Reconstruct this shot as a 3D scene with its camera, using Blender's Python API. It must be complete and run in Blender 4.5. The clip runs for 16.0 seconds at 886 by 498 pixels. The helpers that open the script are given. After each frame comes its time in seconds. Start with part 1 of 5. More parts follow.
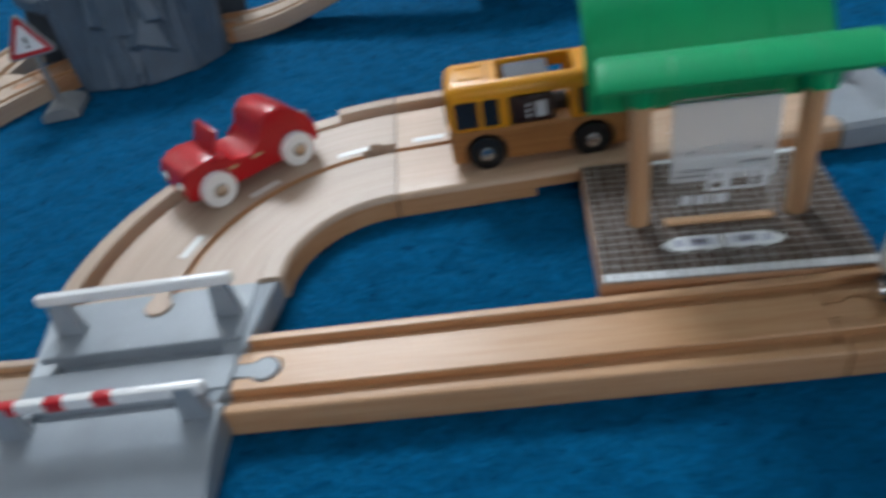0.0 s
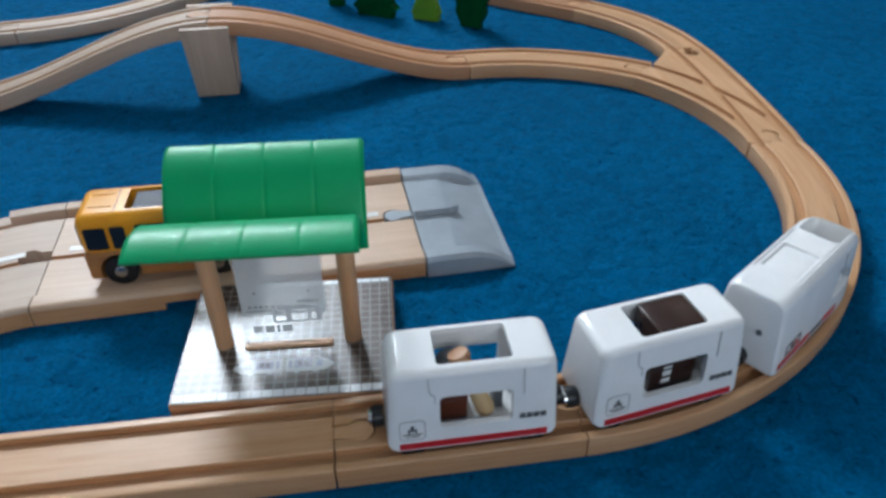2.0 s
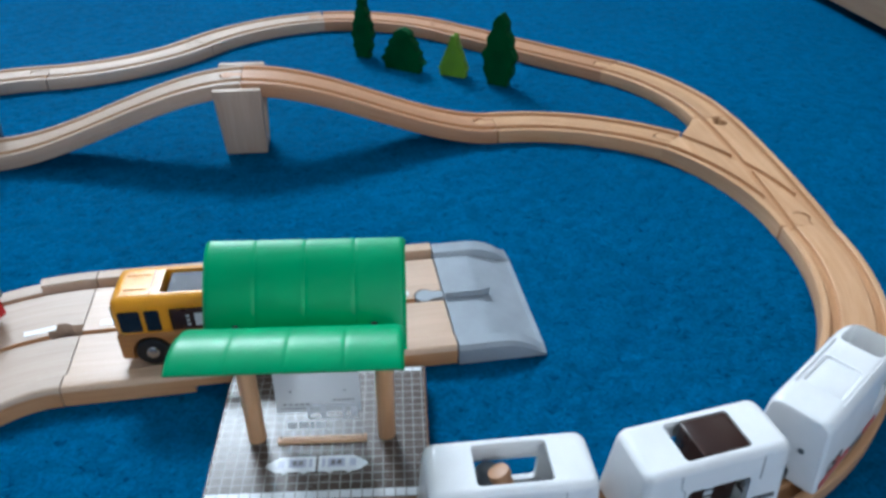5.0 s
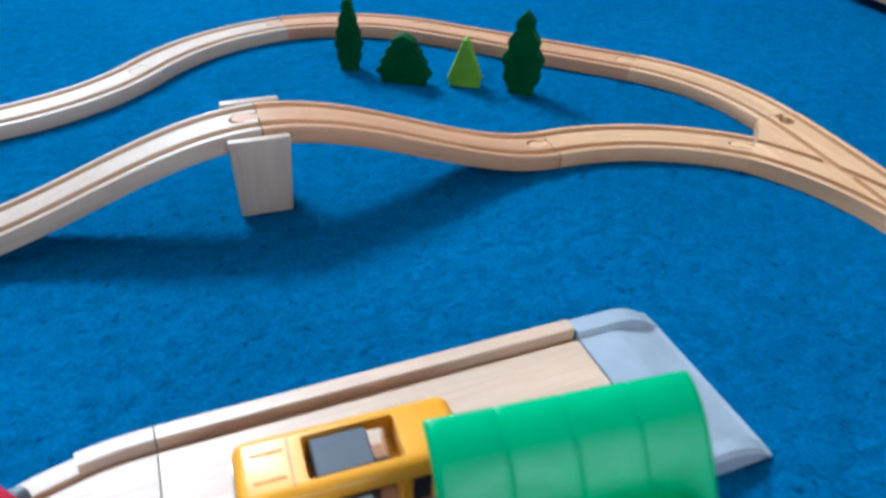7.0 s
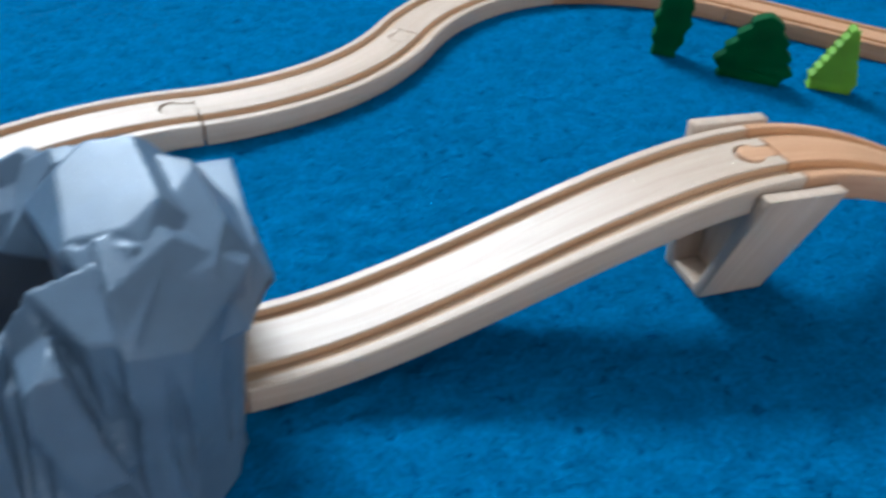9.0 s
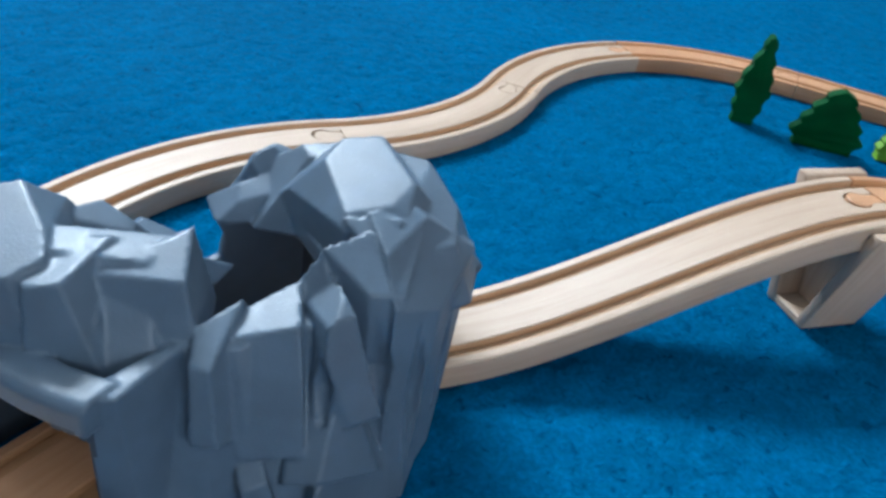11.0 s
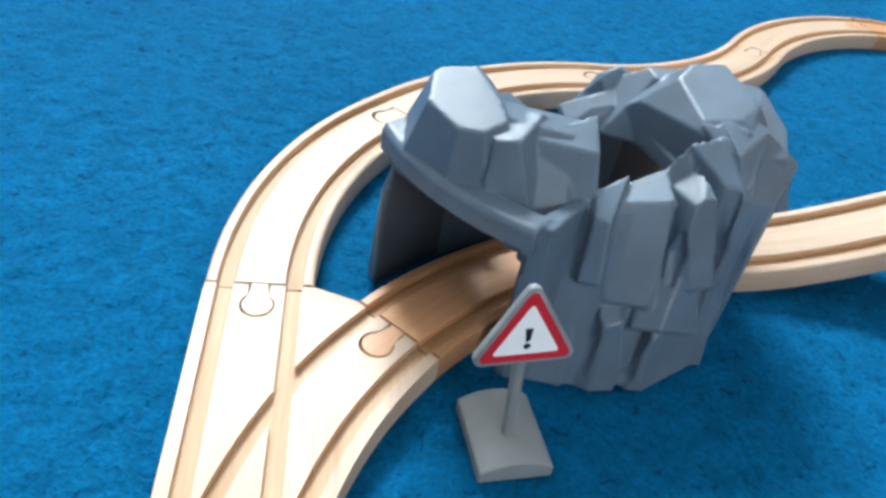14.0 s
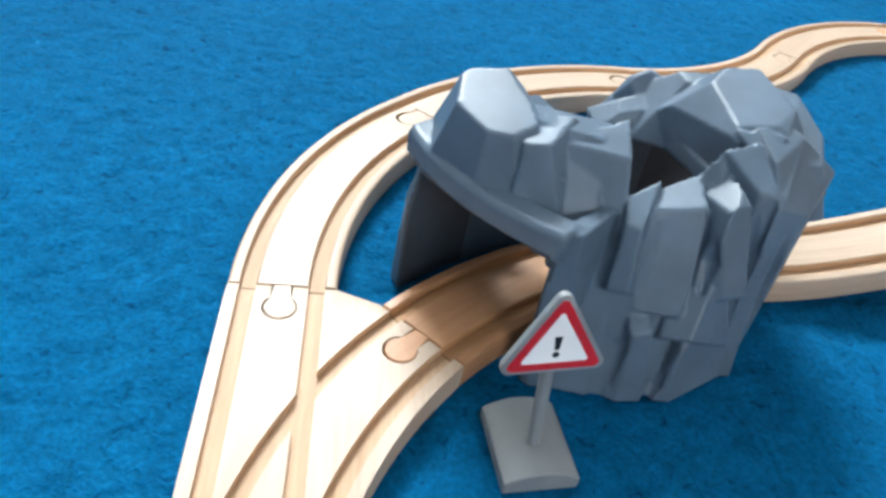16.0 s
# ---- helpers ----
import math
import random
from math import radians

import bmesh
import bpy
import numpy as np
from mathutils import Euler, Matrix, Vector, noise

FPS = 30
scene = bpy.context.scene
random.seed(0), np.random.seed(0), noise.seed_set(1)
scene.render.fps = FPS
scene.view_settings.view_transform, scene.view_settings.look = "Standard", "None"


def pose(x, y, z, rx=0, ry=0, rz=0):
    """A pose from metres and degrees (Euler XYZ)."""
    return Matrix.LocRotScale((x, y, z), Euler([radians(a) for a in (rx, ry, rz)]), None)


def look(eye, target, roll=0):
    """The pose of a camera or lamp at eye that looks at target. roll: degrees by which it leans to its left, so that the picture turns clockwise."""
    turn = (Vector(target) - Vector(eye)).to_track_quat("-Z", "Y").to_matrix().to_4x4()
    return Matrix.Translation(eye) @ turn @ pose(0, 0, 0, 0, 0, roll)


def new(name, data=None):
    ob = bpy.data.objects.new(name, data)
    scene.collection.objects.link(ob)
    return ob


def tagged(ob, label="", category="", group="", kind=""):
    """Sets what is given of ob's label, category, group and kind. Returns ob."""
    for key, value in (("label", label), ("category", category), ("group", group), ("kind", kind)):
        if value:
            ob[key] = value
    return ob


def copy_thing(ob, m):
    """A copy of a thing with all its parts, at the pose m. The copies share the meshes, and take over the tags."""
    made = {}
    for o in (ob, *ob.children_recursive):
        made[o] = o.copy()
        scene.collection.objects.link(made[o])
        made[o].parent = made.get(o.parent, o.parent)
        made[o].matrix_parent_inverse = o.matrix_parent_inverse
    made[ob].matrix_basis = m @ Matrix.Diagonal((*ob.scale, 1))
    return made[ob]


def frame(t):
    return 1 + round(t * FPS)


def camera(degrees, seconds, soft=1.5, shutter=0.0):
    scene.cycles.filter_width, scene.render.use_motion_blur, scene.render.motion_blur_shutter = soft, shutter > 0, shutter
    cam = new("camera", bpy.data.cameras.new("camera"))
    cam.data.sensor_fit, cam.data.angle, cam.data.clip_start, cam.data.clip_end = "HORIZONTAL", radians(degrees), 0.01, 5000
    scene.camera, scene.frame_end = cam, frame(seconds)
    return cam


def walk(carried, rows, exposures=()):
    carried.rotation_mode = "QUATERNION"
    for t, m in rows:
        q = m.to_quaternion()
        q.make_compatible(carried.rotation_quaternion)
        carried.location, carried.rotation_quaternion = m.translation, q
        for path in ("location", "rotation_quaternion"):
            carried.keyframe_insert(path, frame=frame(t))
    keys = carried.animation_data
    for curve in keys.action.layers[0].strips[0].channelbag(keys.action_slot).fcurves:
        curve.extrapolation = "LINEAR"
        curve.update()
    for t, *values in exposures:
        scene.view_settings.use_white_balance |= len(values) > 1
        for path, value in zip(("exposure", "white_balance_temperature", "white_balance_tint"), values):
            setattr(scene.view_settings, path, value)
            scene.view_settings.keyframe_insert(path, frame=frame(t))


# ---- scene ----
cam = camera(62.3, 16.0, 3.1, 0.5)
PATH = [
    (0, (0.17, 0.132, 0.203), (0.017, 1.709, -1.018), -10.7),
    (0.5, (0.234, 0.122, 0.221), (0.262, 1.711, -0.993), -7.3),
    (1, (0.265, 0.11, 0.234), (0.385, 1.698, -0.976), -4.9),
    (1.5, (0.288, 0.106, 0.25), (0.487, 1.691, -0.952), -2.2),
    (2, (0.296, 0.104, 0.262), (0.533, 1.699, -0.921), -0.5),
    (2.5, (0.295, 0.107, 0.272), (0.527, 1.709, -0.903), 0.0),
    (3, (0.295, 0.113, 0.279), (0.51, 1.732, -0.875), 0.4),
    (3.5, (0.294, 0.118, 0.286), (0.501, 1.744, -0.861), 0.5),
    (6, (0.246, 0.168, 0.293), (0.506, 1.792, -0.844), 1.5),
    (6.5, (0.21, 0.216, 0.291), (0.556, 1.832, -0.836), 0.6),
    (7, (0.167, 0.28, 0.276), (0.712, 1.795, -0.911), 1.6),
    (7.5, (0.106, 0.36, 0.284), (0.806, 1.783, -0.935), 6.2),
    (8, (0.064, 0.453, 0.262), (0.853, 1.817, -0.969), 7.8),
    (8.5, (0.023, 0.513, 0.225), (0.713, 1.891, -1.051), 6.9),
    (9, (-0.024, 0.532, 0.208), (0.61, 1.934, -1.07), 7.9),
    (9.5, (-0.068, 0.517, 0.186), (0.567, 1.983, -1.018), 9.1),
    (12, (-0.11443, 0.49894, 0.21684), (0.4574, 2.0474, -0.9124), 12.81),
    (12.5, (-0.14831, 0.47690, 0.20093), (0.2839, 2.0021, -1.0185), 12.75),
    (13, (-0.183, 0.459, 0.205), (0.128, 2.012, -1.017), 10.7),
    (13.5, (-0.184, 0.461, 0.2), (0.127, 1.987, -1.054), 10.6),
    (14, (-0.184, 0.46, 0.203), (0.123, 1.995, -1.042), 11.0),
    (14.5, (-0.182, 0.46, 0.203), (0.133, 1.994, -1.041), 10.9),
    (15, (-0.184, 0.461, 0.201), (0.115, 1.996, -1.046), 11.0),
    (15.5, (-0.183, 0.463, 0.199), (0.097, 2.001, -1.047), 10.8),
    (16, (-0.187, 0.464, 0.2), (0.078, 2.007, -1.045), 10.9),
]
EXPOSURES = [(0, 0.10, 6150, 8), (1.5, 0.20, 6050, 7), (3.5, 0.46, 5620, 6), (6, 0.67, 5650, 5), (7, 1.05, 5320, 5), (9, 0.95, 5550, 4), (12, 0.95, 6050, 4), (12.5, 1.30, 6350, 6), (13, 1.32, 6350, 5), (16, 1.34, 6350, 5)]
walk(cam, [(t, look(eye, target, roll)) for t, eye, target, roll in PATH], EXPOSURES)

# ---- light ----
world = bpy.data.worlds.new("world")
scene.world = world
world.use_nodes = True
wn = world.node_tree
sky = wn.nodes.new("ShaderNodeTexSky")
sky.sky_type = "NISHITA"
sky.sun_disc = False
sky.sun_elevation = radians(42)
sky.sun_rotation = radians(-25)
wn.links.new(sky.outputs["Color"], wn.nodes["Background"].inputs["Color"])
wn.nodes["Background"].inputs["Strength"].default_value = 0.10

FILL_DOOR_X = 1.05
WIN_X, WIN_W, WIN_Z0, WIN_Z1, WALL_N = -0.62, 1.30, 2.20, 3.08, 3.40
lamp = bpy.data.lights.new("window_light", "AREA")
lamp.shape, lamp.size, lamp.size_y = "RECTANGLE", WIN_W, WIN_Z1 - WIN_Z0
lamp.energy, lamp.color = 126.0, (0.92, 0.965, 1.0)
lo = new("window_light", lamp)
# Fill lamp, added to brighten south-facing sides; no source is known there.
south_fill = bpy.data.lights.new("door_light", "AREA")
south_fill.shape, south_fill.size, south_fill.size_y = "RECTANGLE", 1.3, 0.9
south_fill.energy, south_fill.color = 15.0, (0.95, 0.975, 1.0)
do = new("door_light", south_fill)
do.matrix_world = look((FILL_DOOR_X, -2.36, 1.50), (0.1, 0.5, 0.10))
lo.matrix_world = look((WIN_X, WALL_N + 0.03, (WIN_Z0 + WIN_Z1) / 2), (WIN_X + 0.25, 0.0, 0.2))

# ---- materials ----


def rgb(r, g, b):
    return (r, g, b, 1.0)


class Mat:
    """A small node-material builder."""

    def __init__(self, name, base, rough=0.5, spec=0.5, metal=0.0):
        self.m = bpy.data.materials.new(name)
        self.m.use_nodes = True
        self.t = self.m.node_tree
        self.n, self.l = self.t.nodes, self.t.links
        self.p = self.n["Principled BSDF"]
        self.p.inputs["Base Color"].default_value = rgb(*base)
        self.p.inputs["Roughness"].default_value = rough
        self.p.inputs["Metallic"].default_value = metal
        self.p.inputs["Specular IOR Level"].default_value = spec

    def coord(self, out="Object", scale=(1, 1, 1), rot=(0, 0, 0)):
        c = self.n.new("ShaderNodeTexCoord")
        mp = self.n.new("ShaderNodeMapping")
        mp.inputs["Scale"].default_value = scale
        mp.inputs["Rotation"].default_value = rot
        self.l.new(c.outputs[out], mp.inputs["Vector"])
        return mp.outputs["Vector"]

    def noise(self, vec, scale, detail=3.0, rough=0.55, dist=0.0):
        x = self.n.new("ShaderNodeTexNoise")
        x.inputs["Scale"].default_value = scale
        x.inputs["Detail"].default_value = detail
        x.inputs["Roughness"].default_value = rough
        x.inputs["Distortion"].default_value = dist
        self.l.new(vec, x.inputs["Vector"])
        return x.outputs["Fac"]

    def ramp(self, fac, stops):
        r = self.n.new("ShaderNodeValToRGB")
        e = r.color_ramp.elements
        while len(e) < len(stops):
            e.new(0.5)
        for k, (pos, col) in zip(e, stops):
            k.position, k.color = pos, rgb(*col)
        self.l.new(fac, r.inputs["Fac"])
        return r.outputs["Color"]

    def mix(self, fac, a, b, mode="MIX"):
        x = self.n.new("ShaderNodeMix")
        x.data_type, x.blend_type = "RGBA", mode
        for sock, v in ((x.inputs[0], fac), (x.inputs[6], a), (x.inputs[7], b)):
            if isinstance(v, bpy.types.NodeSocket):
                self.l.new(v, sock)
            else:
                sock.default_value = v if isinstance(v, (int, float)) else rgb(*v)
        return x.outputs[2]

    def math(self, op, a, b=0.0):
        x = self.n.new("ShaderNodeMath")
        x.operation = op
        for sock, v in ((x.inputs[0], a), (x.inputs[1], b)):
            if isinstance(v, bpy.types.NodeSocket):
                self.l.new(v, sock)
            else:
                sock.default_value = v
        return x.outputs[0]

    def color(self, sock):
        self.l.new(sock, self.p.inputs["Base Color"])
        return self

    def rough(self, sock):
        self.l.new(sock, self.p.inputs["Roughness"])
        return self

    def bump(self, height, strength=0.3, distance=0.001):
        b = self.n.new("ShaderNodeBump")
        b.inputs["Strength"].default_value = strength
        b.inputs["Distance"].default_value = distance
        self.l.new(height, b.inputs["Height"])
        self.l.new(b.outputs["Normal"], self.p.inputs["Normal"])
        return self


def wood(name, light, dark, rough=0.46, lacquer=0.0):
    """Pale toy wood: long grain in UV's second way (along the piece), faint figure and pores."""
    m = Mat(name, light, rough, 0.5)
    v = m.coord("UV", (420, 22, 1))
    info = m.n.new("ShaderNodeObjectInfo")
    add = m.n.new("ShaderNodeVectorMath")
    add.operation = "ADD"
    comb = m.n.new("ShaderNodeCombineXYZ")
    for i, k in enumerate((31.0, 57.0, 13.0)):
        m.l.new(m.math("MULTIPLY", info.outputs["Random"], k), comb.inputs[i])
    m.l.new(v, add.inputs[0])
    m.l.new(comb.outputs[0], add.inputs[1])
    v = add.outputs[0]
    grain = m.noise(v, 1.0, 5, 0.6, 0.4)
    broad = m.noise(v, 0.16, 2, 0.5)
    c = m.ramp(grain, [(0.3, dark), (0.62, light)])
    lift = m.ramp(broad, [(0.3, (0.88, 0.86, 0.83)), (0.7, (1.05, 1.05, 1.05))])
    c = m.mix(1.0, c, lift, "MULTIPLY")
    tone = m.ramp(info.outputs["Random"], [(0.0, (0.93, 0.90, 0.86)), (1.0, (1.04, 1.03, 1.02))])
    m.color(m.mix(1.0, c, tone, "MULTIPLY"))
    m.bump(grain, 0.12, 0.0003)
    m.p.inputs["Coat Weight"].default_value = lacquer
    m.p.inputs["Coat Roughness"].default_value = 0.22
    return m.m


def plastic(name, base, rough=0.3, wear=0.06, bump=0.0, bscale=900.0):
    m = Mat(name, base, rough, 0.5)
    v = m.coord("Object")
    n = m.noise(v, 45, 3)
    d = tuple(max(0.0, c * (1 - wear * 2)) for c in base)
    b = tuple(min(1.0, c * (1 + wear)) for c in base)
    m.color(m.ramp(n, [(0.35, d), (0.65, b)]))
    m.rough(m.math("ADD", m.math("MULTIPLY", m.noise(v, 160, 2), 0.16), rough - 0.08))
    if bump:
        m.bump(m.noise(v, bscale, 2), bump, 0.0003)
    return m.m


M_BEECH = wood("beech", (0.63, 0.382, 0.212), (0.55, 0.300, 0.142), lacquer=0.12)
M_PALE = wood("pale_beech", (0.530, 0.412, 0.322), (0.470, 0.346, 0.255))
M_BEECH_WARM = wood("warm_beech", (0.54, 0.296, 0.164), (0.47, 0.236, 0.116))
M_BEECH_PINK = wood("pinkish_beech", (0.62, 0.450, 0.325), (0.55, 0.375, 0.255), lacquer=0.10)
# Groove wood, darker and warmer: partly shade and bounced light put into the colour.
M_GROOVE = wood("milled_groove", (0.55, 0.315, 0.160), (0.46, 0.240, 0.105), 0.6)
M_GROOVE_PALE = wood("pale_milled_groove", (0.55, 0.372, 0.235), (0.47, 0.298, 0.172), 0.6)
M_WHITE = plastic("white_plastic", (0.90, 0.90, 0.90), 0.20, 0.02)
M_RED = plastic("red_print", (0.55, 0.012, 0.02), 0.3)
M_BLACK = plastic("black_plastic", (0.012, 0.012, 0.013), 0.35)
M_DARKBROWN = plastic("dark_brown_paint", (0.035, 0.014, 0.010), 0.3)
M_GREYPRINT = plastic("grey_print", (0.12, 0.12, 0.12), 0.4)
M_STEEL = Mat("steel", (0.62, 0.61, 0.59), 0.22, 0.5, 1.0).m
M_GREY = plastic("grey_plastic", (0.31, 0.35, 0.39), 0.42, 0.05, 0.15)
M_GREYDARK = plastic("dark_grey_plastic", (0.13, 0.145, 0.16), 0.45)
M_ROCK = plastic("rock_plastic", (0.098, 0.142, 0.198), 0.44, 0.07, 0.25, 1100.0)
# Darker copy of the rock plastic: the tunnel's inner shade put into the colour.
M_ROCKSHADE = plastic("rock_inside", (0.046, 0.062, 0.084), 0.55)
M_GREEN = plastic("green_plastic", (0.0003, 0.365, 0.125), 0.42, 0.02)
M_LEAF = plastic("dark_green_paint", (0.0003, 0.060, 0.0130), 0.7, 0.12)
M_LEAF.node_tree.nodes["Principled BSDF"].inputs["Specular IOR Level"].default_value = 0.12
M_LIME = plastic("lime_paint", (0.13, 0.29, 0.004), 0.6, 0.08)
M_YELLOW = plastic("yellow_paint", (0.82, 0.345, 0.005), 0.34, 0.03)
M_REDPAINT = plastic("red_paint", (0.50, 0.010, 0.016), 0.2, 0.05)
M_CREAM = plastic("cream_wood", (0.60, 0.42, 0.22), 0.5)
M_BLUE = plastic("blue_paint", (0.02, 0.13, 0.34), 0.35)
M_SIGNGREY = plastic("light_grey_plastic", (0.235, 0.25, 0.265), 0.45, 0.06, 0.2, 1500.0)


def carpet():
    m = Mat("carpet", (0.0, 0.08, 0.2), 0.95, 0.05)
    v = m.coord("Object")
    tuft = m.noise(v, 420, 3, 0.65, 0.3)
    pits = m.noise(v, 190, 1, 0.4, 0.9)
    broad = m.noise(v, 5, 3)
    clump = m.noise(v, 85, 2, 0.5, 0.6)
    c = m.ramp(tuft, [(0.30, (0.0022, 0.068, 0.158)), (0.68, (0.0042, 0.117, 0.272))])
    pit = m.ramp(pits, [(0.27, (0.52, 0.56, 0.62)), (0.35, (1.0, 1.0, 1.0))])
    c = m.mix(1.0, c, pit, "MULTIPLY")
    c = m.mix(1.0, c, m.ramp(clump, [(0.35, (0.84, 0.85, 0.86)), (0.62, (1.07, 1.06, 1.06))]), "MULTIPLY")
    b = m.ramp(broad, [(0.3, (0.90, 0.90, 0.90)), (0.7, (1.07, 1.07, 1.07))])
    m.color(m.mix(1.0, c, b, "MULTIPLY"))
    m.bump(m.math("ADD", tuft, m.math("MULTIPLY", pits, 0.8)), 0.9, 0.0014)
    return m.m


M_CARPET = carpet()


def wall_paint():
    m = Mat("wall_paint", (0.66, 0.64, 0.62), 0.85, 0.2)
    v = m.coord("Object")
    m.color(m.ramp(m.noise(v, 3, 4), [(0.3, (0.42, 0.40, 0.38)), (0.7, (0.48, 0.46, 0.44))]))
    m.bump(m.noise(v, 250, 3), 0.2, 0.001)
    return m.m


M_WALL = wall_paint()
M_CEIL = Mat("ceiling_paint", (0.80, 0.80, 0.79), 0.9, 0.2).m
M_FRAME = plastic("window_frame_white", (0.80, 0.80, 0.79), 0.3)
gm = Mat("window_glass", (1, 1, 1), 0.02, 0.5)
gm.p.inputs["Transmission Weight"].default_value = 1.0
M_GLASS = gm.m

# ---- mesh helpers ----


def mesh_ob(name, bm, material, parent=None, smooth=None):
    bmesh.ops.recalc_face_normals(bm, faces=bm.faces)
    me = bpy.data.meshes.new(name)
    bm.to_mesh(me)
    bm.free()
    for m in material if isinstance(material, (list, tuple)) else (material,):
        me.materials.append(m)
    if smooth is not None:
        me.shade_smooth() if smooth > 3 else smooth_by(me, smooth)
    ob = new(name, me)
    if parent is not None:
        ob.parent = parent
    return ob


def smooth_by(me, angle):
    """Smooth faces with sharp edges above an angle in radians."""
    bm = bmesh.new()
    bm.from_mesh(me)
    for f in bm.faces:
        f.smooth = True
    for e in bm.edges:
        e.smooth = not (len(e.link_faces) == 2 and e.calc_face_angle(0) > angle)
    bm.to_mesh(me)
    bm.free()


def part(name, bm, material, parent, label="", smooth=0.6):
    ob = mesh_ob(name, bm, material, parent, smooth)
    return tagged(ob, label) if label else ob


def thing(name, m, label, category, group="", kind=""):
    e = new(name)
    e.empty_display_size = 0.01
    e.matrix_world = m
    return tagged(e, label, category, group, kind)


def box(sx, sy, sz, bevel=0.0, seg=2, at=(0, 0, 0), bm=None):
    """A block that stands on at (the middle of its base)."""
    b = bm or bmesh.new()
    m = Matrix.Translation((at[0], at[1], at[2] + sz / 2)) @ Matrix.Diagonal((sx, sy, sz, 1))
    g = bmesh.ops.create_cube(b, size=1, matrix=m)
    if bevel:
        es = list({e for v in g["verts"] for e in v.link_edges})
        bmesh.ops.bevel(b, geom=es, offset=bevel, segments=seg, affect="EDGES", profile=0.5)
    return b


def prism(outline, z0, z1, bm=None, bevel=0.0, seg=2):
    """A plate with the given outline (x, y), from z0 to z1; its upper and lower rims can be rounded."""
    b = bm or bmesh.new()
    lo = [b.verts.new((x, y, z0)) for x, y in outline]
    hi = [b.verts.new((x, y, z1)) for x, y in outline]
    b.faces.new(lo[::-1])
    b.faces.new(hi)
    n = len(lo)
    for i in range(n):
        b.faces.new((lo[i], lo[(i + 1) % n], hi[(i + 1) % n], hi[i]))
    if bevel:
        es = [e for e in b.edges if all(v in hi for v in e.verts) or all(v in lo for v in e.verts)]
        bmesh.ops.bevel(b, geom=es, offset=bevel, segments=seg, affect="EDGES", profile=0.5)
    return b


def lathe(profile, seg=24, bm=None, m=Matrix()):
    """Turns a profile of (radius, height) round z."""
    b = bm or bmesh.new()
    rings = []
    for r, z in profile:
        if r < 1e-6:
            rings.append([b.verts.new(m @ Vector((0, 0, z)))])
        else:
            rings.append([b.verts.new(m @ Vector((r * math.cos(2 * math.pi * i / seg), r * math.sin(2 * math.pi * i / seg), z))) for i in range(seg)])
    for a, c in zip(rings, rings[1:]):
        for i in range(seg):
            j = (i + 1) % seg
            if len(a) == 1 and len(c) > 1:
                b.faces.new((a[0], c[i], c[j]))
            elif len(c) == 1 and len(a) > 1:
                b.faces.new((a[i], a[j], c[0]))
            elif len(a) > 1:
                b.faces.new((a[i], a[j], c[j], c[i]))
    for ring, flip in ((rings[0], True), (rings[-1], False)):
        if len(ring) > 1:
            b.faces.new(ring[::-1] if flip else ring)
    return b


def rounded(w, h, r, seg=5):
    """The outline of a rounded rectangle round the origin."""
    out = []
    for cx, cy, a0 in ((w / 2 - r, h / 2 - r, 0), (-w / 2 + r, h / 2 - r, 90), (-w / 2 + r, -h / 2 + r, 180), (w / 2 - r, -h / 2 + r, 270)):
        for i in range(seg + 1):
            a = radians(a0 + 90 * i / seg)
            out.append((cx + r * math.cos(a), cy + r * math.sin(a)))
    return out


def sweep(profile, stations, bm=None, cap=True):
    """Draws a closed profile (u across, v up) along stations (point, heading in degrees, rise in degrees). UVs run across and along."""
    b = bm or bmesh.new()
    uv = b.loops.layers.uv.verify()
    rings, run, prev = [], 0.0, None
    across = [0.0]
    for p, q in zip(profile, profile[1:] + profile[:1]):
        across.append(across[-1] + math.hypot(q[0] - p[0], q[1] - p[1]))
    runs = []
    for pt, head, rise in stations:
        pt = Vector(pt)
        run += (pt - prev).length if prev is not None else 0.0
        prev = pt
        runs.append(run)
        a, s = radians(head), radians(rise)
        side = Vector((math.sin(a), -math.cos(a), 0))
        fwd = Vector((math.cos(a) * math.cos(s), math.sin(a) * math.cos(s), math.sin(s)))
        upv = side.cross(fwd)
        rings.append([b.verts.new(pt + side * u + upv * v) for u, v in profile])
    n = len(profile)
    for k in range(len(rings) - 1):
        for i in range(n):
            j = (i + 1) % n
            f = b.faces.new((rings[k][i], rings[k][j], rings[k + 1][j], rings[k + 1][i]))
            for lp, (uu, vv) in zip(f.loops, ((across[i], runs[k]), (across[i + 1], runs[k]), (across[i + 1], runs[k + 1]), (across[i], runs[k + 1]))):
                lp[uv].uv = (uu, vv)
    if cap:
        for ring in (rings[0][::-1], rings[-1]):
            f = b.faces.new(ring)
            for lp in f.loops:
                i = ring.index(lp.vert)
                lp[uv].uv = (profile[i if ring is rings[-1] else n - 1 - i][0], profile[i if ring is rings[-1] else n - 1 - i][1])
    return b


def carve(ob, cutters, op="DIFFERENCE"):
    """Cuts (or joins) the meshes of cutters into ob's mesh for good, and removes the cutters."""
    for c in cutters:
        md = ob.modifiers.new("cut", "BOOLEAN")
        md.operation, md.object, md.solver = op, c, "EXACT"
    bpy.context.view_layer.update()
    dg = bpy.context.evaluated_depsgraph_get()
    me = bpy.data.meshes.new_from_object(ob.evaluated_get(dg), preserve_all_data_layers=True, depsgraph=dg)
    old = ob.data
    ob.modifiers.clear()
    ob.data = me
    me.name = old.name
    bpy.data.meshes.remove(old)
    for c in cutters:
        d = c.data
        bpy.data.objects.remove(c)
        bpy.data.meshes.remove(d)
    return ob


